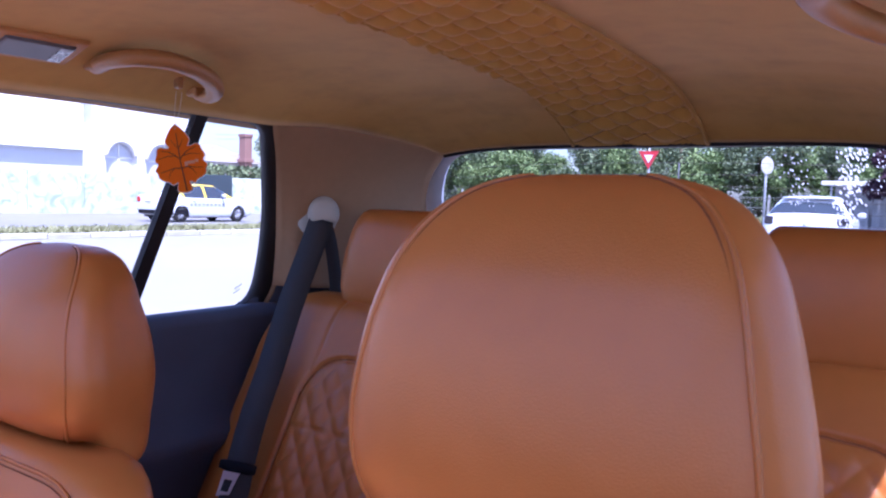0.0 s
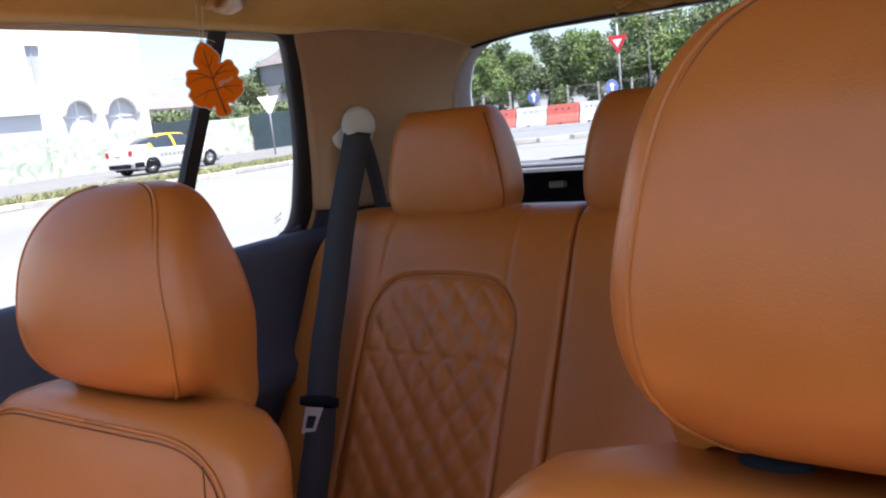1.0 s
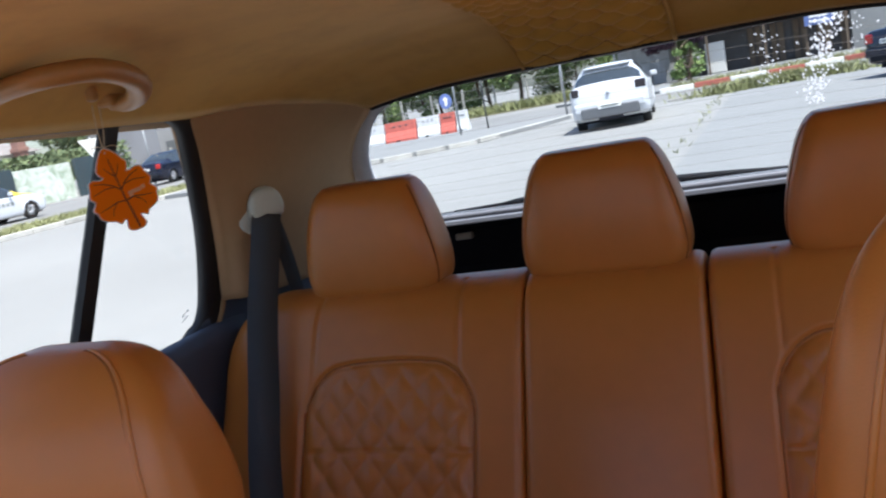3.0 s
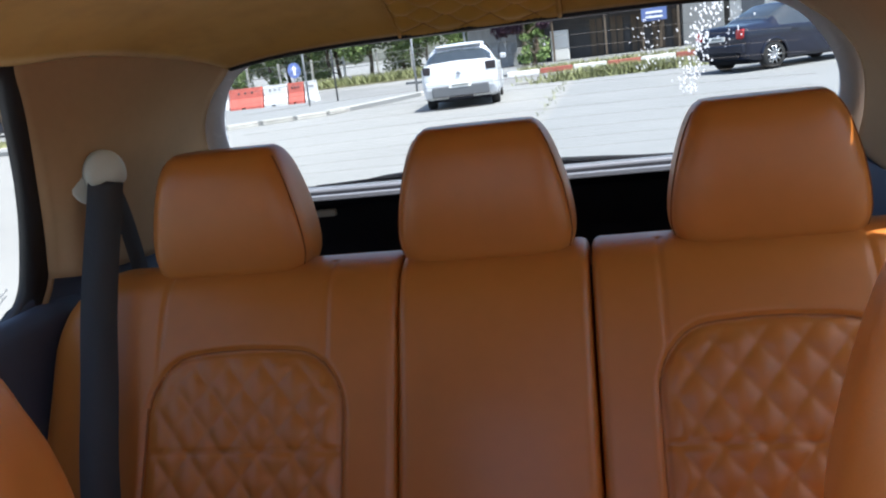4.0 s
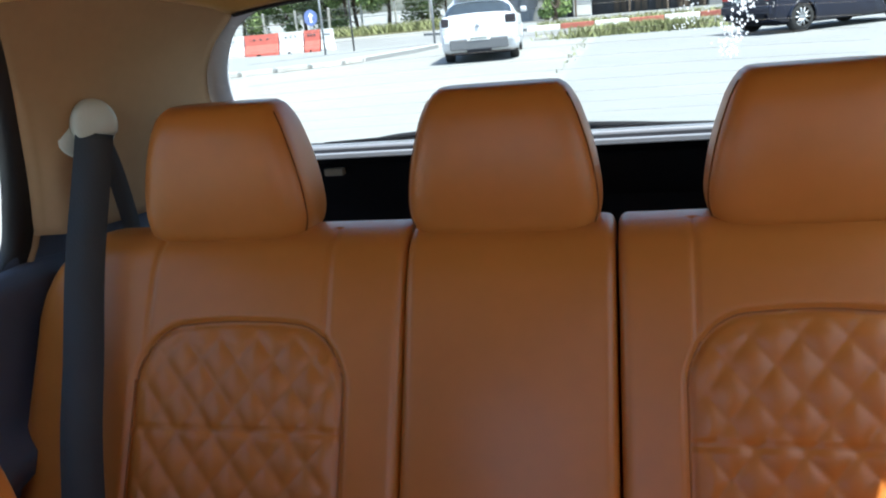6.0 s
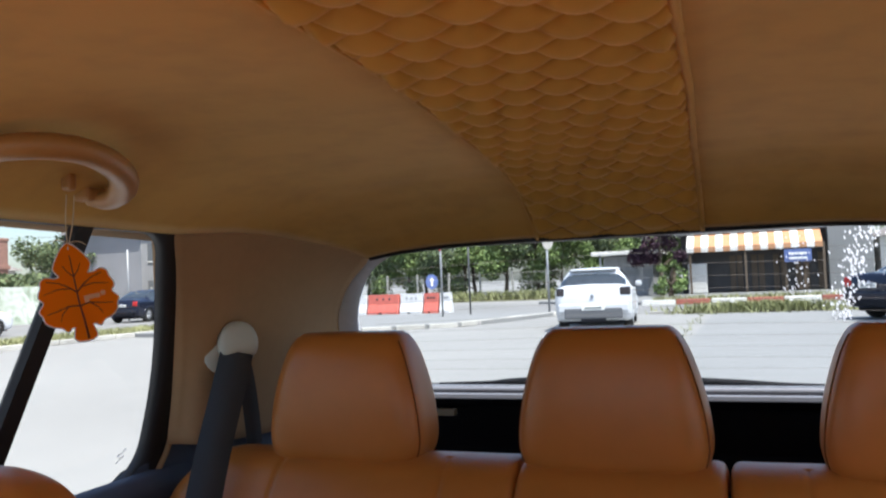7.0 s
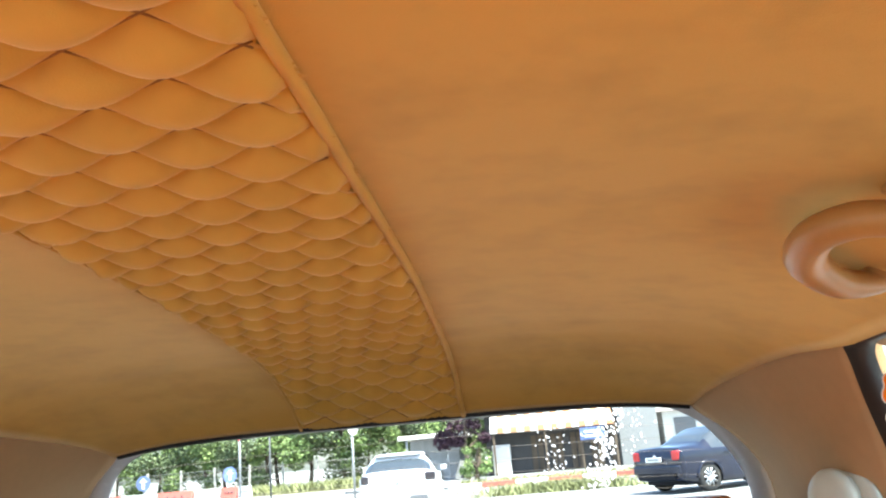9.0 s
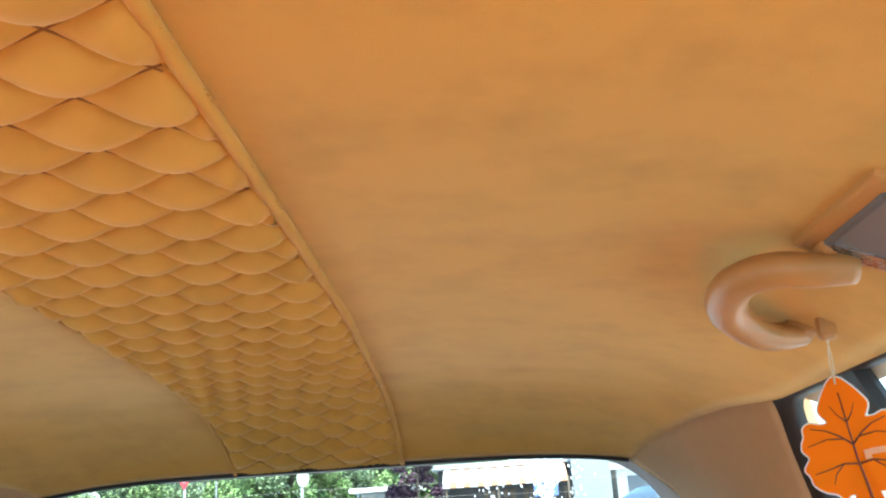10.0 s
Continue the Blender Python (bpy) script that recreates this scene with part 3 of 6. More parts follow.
def rear_headrest(cx, parent, width=0.276):
    """A trapezoid headrest, fuller at the foot, with a rounded front."""
    h0, h1 = 0.903, 1.112
    nu, nv = 40, 30
    vs = []
    for j in range(nv + 1):
        t = j / nv
        z = h0 + (h1 - h0) * t
        hw = width / 2 * (1.03 - 0.31 * (max(0, t - 0.2) / 0.8) ** 1.7 - 0.09 * (max(0, 0.2 - t) / 0.2) ** 2)
        yc = 0.070 + 0.010 * t
        hd = 0.068 * (0.92 + 0.10 * math.sin(math.pi * t) - 0.16 * t ** 3)
        cap = math.sqrt(max(0.0, 1 - max(0, (t - 0.80) / 0.20) ** 2))
        foot = math.sqrt(max(0.0, 1 - max(0, (0.08 - t) / 0.08) ** 2))
        k = (0.62 + 0.38 * cap) * (0.84 + 0.16 * foot)
        for i in range(nu):
            w = 2 * math.pi * i / nu
            c, s = math.cos(w), math.sin(w)
            ex = 0.34 if s < 0 else 0.45
            x = math.copysign(abs(c) ** ex, c) * hw * (1 - (1 - k) * 0.32)
            y = math.copysign(abs(s) ** 0.55, s) * hd * k
            vs.append((cx + x, yc + y, z))
    n = nu
    fs = [(j * n + i, j * n + (i + 1) % n, (j + 1) * n + (i + 1) % n, (j + 1) * n + i) for j in range(nv) for i in range(n)]
    fs += [tuple(range(n)), tuple(nv * n + i for i in range(n))]
    ob = mesh("headrest", vs, fs, LEATHER, parent, "tan leather headrest")
    for i in (int(n * 0.555), int(n * 0.945)):
        v, f = tube([Vector(vs[j * n + i]) + Vector((0, -0.0005, 0)) for j in range(1, nv - 1)], 0.0014, 5, up=Vector((1, 0, 0)))
        mesh("seam", v, f, STITCH, ob, "darker sewn seam")
    for sx in (-0.075, 0.075):
        v, f = tube([Vector((cx + sx, 0.075, 0.86)), Vector((cx + sx, 0.075, 0.94))], 0.006, 10, up=Vector((0, 1, 0)))
        mesh("post", v, f, STEEL, ob, "chrome headrest post")
    return ob


bench = thing("rear_bench", "tan leather rear bench with quilted panels and three headrests", "car seat")
bench_section("backrest_outer", -0.765, -0.1375, bench, "tan leather backrest with a quilted panel", panel=(-0.552, -0.222, 0.806, 0.075), outer=-1)
bench_section("backrest_middle", -0.1365, 0.160, bench, "plain tan leather middle backrest")
bench_section("backrest_outer", 0.164, 0.745, bench, "tan leather backrest with a quilted panel", panel=(0.248, 0.578, 0.818, 0.075), outer=1)
# hidden dark board, added to stop light leaking through the backrest split
boxpart("backing", (-0.68, 0.68, 0.0, 0.04, 0.30, 0.88), BLACK, bench, "dark board added to block light in the seat gap")
for cx in (-0.436, 0.001, 0.425):
    rear_headrest(cx, bench)
latch = boxpart("latch", (-0.612, -0.548, 0.035, 0.085, 0.894, 0.909), BLACK, bench, "black backrest latch", 0.004)
boxpart("latch_edge", (-0.606, -0.556, 0.029, 0.0345, 0.905, 0.911), STEEL, latch, "bright latch edge", 0.001)
boxpart("cushion", (-0.68, 0.68, -0.70, -0.20, 0.28, 0.42), LEATHER, bench, "tan leather seat cushion", 0.06, 4)


# ---- front seats ----
def front_seat(cx, y0, dz, hz, h, hw0, label):
    """Backrest and headrest of a front seat; y0: front of the headrest; dz lifts the backrest, hz the headrest."""
    st = thing("front_seat", label, "car seat", "front seats")
    # backrest shell: width, front and back at each height
    nu, nv = 56, 40
    vs = []
    for j in range(nv + 1):
        t = j / nv
        z = 0.30 + (0.820 - 0.30) * t + dz
        lean = y0 + 0.055 - (1 - t) * 0.20
        hw = 0.275 - 0.03 * smoothstep(0.55, 1.0, t) - 0.03 * (1 - math.sqrt(max(0, 1 - max(0, (t - 0.80) / 0.20) ** 2.2)))
        hd = 0.075 * (1 - 0.25 * t)
        cap = math.sqrt(max(0.0, 1 - max(0, (t - 0.90) / 0.10) ** 2))
        k = 0.72 + 0.28 * cap
        for i in range(nu):
            w = 2 * math.pi * i / nu
            c, s = math.cos(w), math.sin(w)
            x = math.copysign(abs(c) ** 0.42, c) * hw * k
            y = math.copysign(abs(s) ** 0.6, s) * hd * k
            vs.append((cx + x, lean + y, z))
    n = nu
    fs = [(j * n + i, j * n + (i + 1) % n, (j + 1) * n + (i + 1) % n, (j + 1) * n + i) for j in range(nv) for i in range(n)]
    fs += [tuple(range(n)), tuple(nv * n + i for i in range(n))]
    br = mesh("backrest", vs, fs, LEATHER, st, "tan leather backrest")
    for i in (int(n * 0.56), int(n * 0.94)):
        mid = n * 0.75

        def on_shell(u, w):
            """A place on the front of the shell: u across from the middle to the seam, w up."""
            fi, fj = (mid + (i - mid) * u) % n, 8 + (nv - 9.01) * w
            i0, j0 = int(fi), int(fj)
            a, b = fi - i0, fj - j0
            p00, p10, p01, p11 = (Vector(vs[(j0 + dj) * n + (i0 + di) % n]) for dj, di in ((0, 0), (0, 1), (1, 0), (1, 1)))
            return (p00 * (1 - a) + p10 * a) * (1 - b) + (p01 * (1 - a) + p11 * a) * b + Vector((0, -0.0010, 0.0010))

        arc = [math.pi / 2 * k / 60 for k in range(61)]
        v, f = tube([on_shell(math.sin(t) ** 0.55, math.cos(t) ** 0.40) for t in arc], 0.0024, 6, up=Vector((1, 0, 0.3)))
        mesh("welt", v, f, LEATHER, br, "raised sewn welt")
        v, f = tube([on_shell(0.955 * math.sin(t) ** 0.55, 0.985 * math.cos(t) ** 0.40) for t in arc], 0.0009, 5, up=Vector((1, 0, 0.3)))
        mesh("stitching", v, f, STITCH, br, "darker stitched line")
        v, f = tube([on_shell(0.62 + 0.08 * k / 12, 0.95 - 0.95 * k / 12) for k in range(13)], 0.0009, 5, up=Vector((1, 0, 0.3)))
        mesh("stitching", v, f, STITCH, br, "darker stitched line")
    # headrest: stacked slices, wide below and domed above, with a welt down each front edge
    b = 0.826 + hz
    shape = [  # height share, half width, front, back
        (0.0, 0.56, 0.050, 0.126), (0.025, 0.70, 0.036, 0.140), (0.09, 0.86, 0.018, 0.152), (0.20, 0.965, 0.004, 0.157), (0.36, 1.0, 0.0, 0.158), (0.56, 0.945, 0.006, 0.154),
        (0.72, 0.88, 0.019, 0.144), (0.83, 0.80, 0.036, 0.140), (0.91, 0.69, 0.053, 0.136), (0.96, 0.56, 0.068, 0.130), (0.99, 0.38, 0.083, 0.122), (1.0, 0.20, 0.092, 0.112)]
    rows_ = spline([Vector((r[1], r[2], r[3])) for r in shape], 60)
    hts = spline([Vector((r[0], 0, 0)) for r in shape], 60)
    nu = 64
    vs = []
    for q, hgt in zip(rows_, hts):
        yc, hd = (q.y + q.z) / 2, (q.z - q.y) / 2
        for i in range(nu):
            w = 2 * math.pi * i / nu
            c, sn = math.cos(w), math.sin(w)
            y = math.copysign(abs(sn) ** (0.36 if sn < 0 else 0.46), sn) * hd
            # the foot is narrow in front, full and lower behind
            foot = smoothstep(0.30, 0.04, hgt.x) * smoothstep(-0.75, 0.35, y / hd)
            wide = q.x + (max(q.x, 0.95) - q.x) * foot
            x = math.copysign(abs(c) ** (0.33 if sn < 0 else 0.34), c) * hw0 * wide * (1 - 0.11 * smoothstep(-0.6, 1.0, y / hd))
            bow = 0.016 * (x / hw0) ** 2 if sn < 0 else 0.0
            vs.append((cx + x, y0 + yc + y + bow, b + h * hgt.x - 0.030 * foot + 0.0008 * noise.noise(Vector((x * 30, y * 30, hgt.x * 7)))))
    n = nu
    nr = len(rows_)
    fs = [(j * n + i, j * n + (i + 1) % n, (j + 1) * n + (i + 1) % n, (j + 1) * n + i) for j in range(nr - 1) for i in range(n)]
    fs += [tuple(range(n)), tuple((nr - 1) * n + i for i in range(n))]
    hr = mesh("headrest", vs, fs, LEATHER, st, "large rounded tan leather headrest")
    for i in (round(n * 0.638), round(n * 0.862)):
        path = [Vector(vs[j * n + i]) for j in range(2, nr - 3)]
        v, f = tube(path, 0.0020, 6, up=Vector((1, 0, 0)))
        mesh("welt", v, f, LEATHER, hr, "raised leather welt")
        out = -1 if i < n * 0.75 else 1
        path = [Vector(vs[j * n + i]) + Vector((-out * 0.005, -0.0012, 0)) for j in range(2, nr - 3)]
        v, f = tube(path, 0.0009, 5, up=Vector((1, 0, 0)))
        mesh("stitching", v, f, STITCH, hr, "darker stitched seam")
    for sx in (-0.07, 0.07):
        v, f = tube([Vector((cx + sx, y0 + 0.08, b - 0.06)), Vector((cx + sx, y0 + 0.08, b + 0.03))], 0.006, 10, up=Vector((0, 1, 0)))
        mesh("post", v, f, STEEL, hr, "chrome headrest post")
        gz = 0.8205 + dz
        v, f = [], []
        for zz, rr in ((gz - 0.010, 1.0), (gz + 0.002, 1.0), (gz + 0.005, 0.86)):
            v += [(cx + sx + 0.021 * rr * math.cos(2 * math.pi * k / 20), y0 + 0.078 + 0.011 * rr * math.sin(2 * math.pi * k / 20), zz) for k in range(20)]
        f = [(q * 20 + k, q * 20 + (k + 1) % 20, (q + 1) * 20 + (k + 1) % 20, (q + 1) * 20 + k) for q in range(2) for k in range(20)] + [tuple(range(20)), tuple(range(40, 60))]
        mesh("guide", v, f, BLACK, hr, "black oval post guide")
    boxpart("cushion", (cx - 0.26, cx + 0.26, y0 - 0.64, y0 - 0.10, 0.26, 0.50), LEATHER, st, "tan leather seat cushion", 0.06, 4)
    return st


front_seat(-0.368, -0.830, 0.007, 0.004, 0.238, 0.164, "tan leather front seat with its headrest pushed down")
front_seat(0.434, -0.935, 0.073, 0.083, 0.251, 0.150, "tan leather front seat with its headrest raised")


# ---- seat belts, grab handles, lamps, leaves ----
ORANGE = film("orange printed card", (1.0, 0.275, 0.010), 0.0, 0.55)
PALEORANGE = film("pale orange print", (0.95, 0.60, 0.35), 0.0, 0.6)
CARDWHITE = film("thin white card", (0.85, 0.85, 0.83), 0.0, 0.5)
VEIN = material("dark printed vein", (0.16, 0.035, 0.012), rough=0.6, vary=0.1, bump=0)
WHITE = material("white plastic", (0.80, 0.80, 0.78), rough=0.45, vary=0.04, bump=0)
STRING = material("pale cotton string", (0.66, 0.55, 0.38), rough=0.9, vary=0.1)
SMOKE = material("smoky lamp lens", (0.12, 0.125, 0.135), rough=0.35, vary=0.1, bump=0)


def ribbon(pts, width, thick, across):
    """A flat strap along points; across: direction of its width."""
    v, f = [], []
    m = len(pts)
    a = Vector(across).normalized()
    for i, p in enumerate(pts):
        d = (pts[min(i + 1, m - 1)] - pts[max(i - 1, 0)]).normalized()
        w = (a - d * a.dot(d)).normalized()
        nn = d.cross(w).normalized()
        for sx, sy in ((-1, -1), (1, -1), (1, 1), (-1, 1)):
            v.append(p + w * (sx * width / 2) + nn * (sy * thick / 2))
    for i in range(m - 1):
        for k in range(4):
            f.append((i * 4 + k, i * 4 + (k + 1) % 4, (i + 1) * 4 + (k + 1) % 4, (i + 1) * 4 + k))
    f += [(0, 1, 2, 3), tuple((m - 1) * 4 + k for k in range(4))]
    return v, f


def seat_belt(side):
    st = thing("seat_belt", "black rear seat belt with a pale anchor cap beside the bench", "seat belt", "rear seat belts")
    mx = lambda p: Vector((side * p[0], p[1], p[2]))
    strap = spline([mx(p) for p in [(0.637, 0.030, 1.085), (0.634, 0.0, 1.03), (0.625, -0.075, 0.90), (0.607, -0.145, 0.78), (0.590, -0.205, 0.69), (0.574, -0.250, 0.61), (0.564, -0.280, 0.54), (0.558, -0.325, 0.45), (0.555, -0.352, 0.36)]], 40)
    v, f = ribbon(strap, 0.056, 0.0014, (-0.76 * side, 0.65, 0))
    mesh("strap", v, f, WEB, st, "black woven strap")
    v, f = ribbon(spline([mx(p) for p in [(0.640, 0.042, 1.085), (0.648, 0.075, 1.02), (0.655, 0.10, 0.93), (0.66, 0.11, 0.86)]], 12), 0.030, 0.0014, (-0.5 * side, 0.85, 0))
    mesh("return_strap", v, f, WEB, st, "black woven strap running down behind")
    # anchor: oval backing ring and domed cap, facing forward into the cabin
    def disc(cx, cy, cz, rw, rh, dep, nrm, sag=1.0, low=-1.0):
        nrm = Vector(nrm).normalized()
        a = nrm.cross(Vector((0, 0, 1))).normalized()
        up = a.cross(nrm)
        vv, ff = [], []
        k = 28
        for t, lift in ((1.0, 0.0), (1.0, 0.45), (0.92, 0.78), (0.7, 0.95), (0.35, 1.0)):
            for i in range(k):
                w = 2 * math.pi * i / k
                vv.append(Vector((cx, cy, cz)) + a * (math.cos(w) * rw * t) + up * (max(low, math.sin(w)) * rh * t) + nrm * dep * lift)
        vv.append(Vector((cx, cy, cz)) + nrm * dep)
        for r in range(4):
            ff += [(r * k + i, r * k + (i + 1) % k, (r + 1) * k + (i + 1) % k, (r + 1) * k + i) for i in range(k)]
        ff += [(4 * k + i, 4 * k + (i + 1) % k, 5 * k) for i in range(k)]
        ff.append(tuple(range(k)))
        return vv, ff
    nrm = (-side * 0.80, -0.60, 0.0)
    v, f = disc(side * 0.664, 0.042, 1.088, 0.047, 0.045, 0.010, nrm)
    mesh("backing_ring", v, f, CREAM, st, "pale grey-green plastic ring")
    v, f = disc(side * 0.648, 0.046, 1.098, 0.036, 0.040, 0.020, nrm, low=-0.52)
    mesh("cap", v, f, CREAM, st, "domed pale grey-green plastic cap")
    # tongue with its black grip
    q = mx((0.573, -0.258, 0.603))
    d = Vector((-0.76 * side, 0.65, -0.22)).normalized()
    q = q + Vector((-0.65 * side, -0.76, 0)) * 0.006
    grip = [q - d * 0.036, q - d * 0.02, q + d * 0.02, q + d * 0.036]
    v, f = tube(grip, [0.008, 0.011, 0.012, 0.009], 10)
    mesh("tongue_grip", v, f, BLACK, st, "black plastic tongue grip")
    o = q - d * 0.010 + Vector((-0.65 * side, -0.76, 0)) * 0.012 + Vector((0, 0, -0.008))
    ax, dn = Vector((-0.76 * side, 0.65, -0.20)).normalized(), Vector((0.28 * side, -0.22, -0.92)).normalized()
    nn = ax.cross(dn).normalized()
    outer = [(-0.016, 0.0), (0.016, 0.0), (0.012, 0.052), (-0.012, 0.052)]
    inner = [(-0.008, 0.016), (0.008, 0.016), (0.007, 0.042), (-0.007, 0.042)]
    v = [o + ax * a + dn * c + nn * h for h in (-0.0012, 0.0012) for ring in (outer, inner) for a, c in ring]
    f = []
    for k in range(4):
        k2 = (k + 1) % 4
        f += [(k, k2, 4 + k2, 4 + k), (8 + k, 8 + k2, 12 + k2, 12 + k), (k, k2, 8 + k2, 8 + k), (4 + k, 4 + k2, 12 + k2, 12 + k)]
    mesh("tongue", v, f, TONGUE, st, "bright steel belt tongue with a slot", smooth=False)


seat_belt(-1)
seat_belt(1)


GRIP = material("brown moulded grip", (0.42, 0.215, 0.070), rough=0.42, vary=0.12, scale=12, fine=90, bump=0.2, bump_scale=700, dist=0.0005)


def grab_handle(side):
    st = thing("grab_handle", "tan plastic grab handle on the headliner over the door", "grab handle", "grab handles")
    if side < 0:
        keys = [(0.589, -0.350, 0.004), (0.568, -0.344, 0.018), (0.532, -0.358, 0.027), (0.490, -0.400, 0.029), (0.458, -0.46, 0.029), (0.446, -0.52, 0.028), (0.464, -0.566, 0.026), (0.515, -0.577, 0.016), (0.565, -0.566, 0.002)]
        feet, (x, y) = ((0.586, -0.352), (0.558, -0.568)), (0.560, -0.412)
    else:
        keys = [(0.592, -0.366, 0.004), (0.570, -0.379, 0.018), (0.545, -0.393, 0.027), (0.512, -0.432, 0.029), (0.496, -0.480, 0.029), (0.494, -0.525, 0.028), (0.508, -0.560, 0.026), (0.530, -0.575, 0.025), (0.557, -0.578, 0.016)]
        feet, (x, y) = ((0.588, -0.368), (0.548, -0.575)), (0.596, -0.410)
    path = spline([Vector((side * a, b, roof_at(a, b) - o)) for a, b, o in keys], 40)
    rad = [0.0145 + 0.003 * math.sin(math.pi * i / 39) for i in range(40)]
    v, f = tube(path, rad, 14, 0.8)
    mesh("grip", v, f, GRIP, st, "tan plastic grip")
    for a, b in feet:
        boxpart("foot", (min(side * (a - 0.014), side * (a + 0.014)), max(side * (a - 0.014), side * (a + 0.014)), b - 0.018, b + 0.016, roof_at(a, b) - 0.012, roof_at(a, b) + 0.006), GRIP, st, "tan plastic foot", 0.005)
    boxpart("coat_hook", (min(side * (x - 0.006), side * (x + 0.010)), max(side * (x - 0.006), side * (x + 0.010)), y - 0.006, y + 0.006, roof_at(x, y) - 0.018, roof_at(x, y) + 0.004), GRIP, st, "tan coat hook behind the grip", 0.004)


grab_handle(-1)
grab_handle(1)


def side_lamp(side):
    st = thing("side_lamp", "small dark reading lamp set in the headliner", "lamp", "side lamps")
    dy, dx = (0.0, 0.0) if side < 0 else (0.055, 0.030)
    x0, x1, y0, y1 = 0.500 + dx, 0.565 + dx, -0.745 + dy, -0.625 + dy
    xm, ym = (x0 + x1) / 2, (y0 + y1) / 2
    tilt = math.atan2(roof_at(x0, ym) - roof_at(x1, ym), x1 - x0)
    m = Matrix.Translation((side * xm, ym, roof_at(xm, ym))) @ Matrix.Rotation(side * tilt, 4, "Y")
    for nm, hx, hy, z0, z1, mt, lb in (("bezel", 0.040, 0.068, -0.007, 0.006, TANPLASTIC, "tan plastic bezel"), ("lens", 0.027, 0.053, -0.011, -0.002, SMOKE, "smoky dark lens")):
        o = boxpart(nm, (-hx, hx, -hy, hy, z0, z1), mt, st, lb, 0.004)
        o.matrix_local = m
    for k in range(5):
        o = boxpart("rib", (-0.022, 0.022, 0.030 + k * 0.004, 0.032 + k * 0.004, -0.0125, -0.0105), STEEL, st)
        o.matrix_local = m


side_lamp(-1)
side_lamp(1)


def leaf_outline():
    """Half of a lobed leaf, tip up, about one unit high, mirrored to a whole outline."""
    half = [(0.0, 0.50), (0.045, 0.475), (0.095, 0.415), (0.14, 0.345), (0.172, 0.275), (0.150, 0.215), (0.128, 0.180), (0.185, 0.172), (0.255, 0.195), (0.31, 0.165), (0.318, 0.105), (0.345, 0.055), (0.352, 0.005), (0.318, -0.045),
            (0.340, -0.085), (0.372, -0.13), (0.345, -0.18), (0.335, -0.245), (0.27, -0.30), (0.20, -0.325), (0.155, -0.375), (0.115, -0.345), (0.070, -0.352), (0.078, -0.40), (0.105, -0.455), (0.062, -0.495), (0.0, -0.50)]
    right = spline([Vector((x, y, 0)) for x, y in half], 70)
    return [Vector((p.x, p.y)) for p in right] + [Vector((-p.x, p.y)) for p in right[-2:0:-1]]


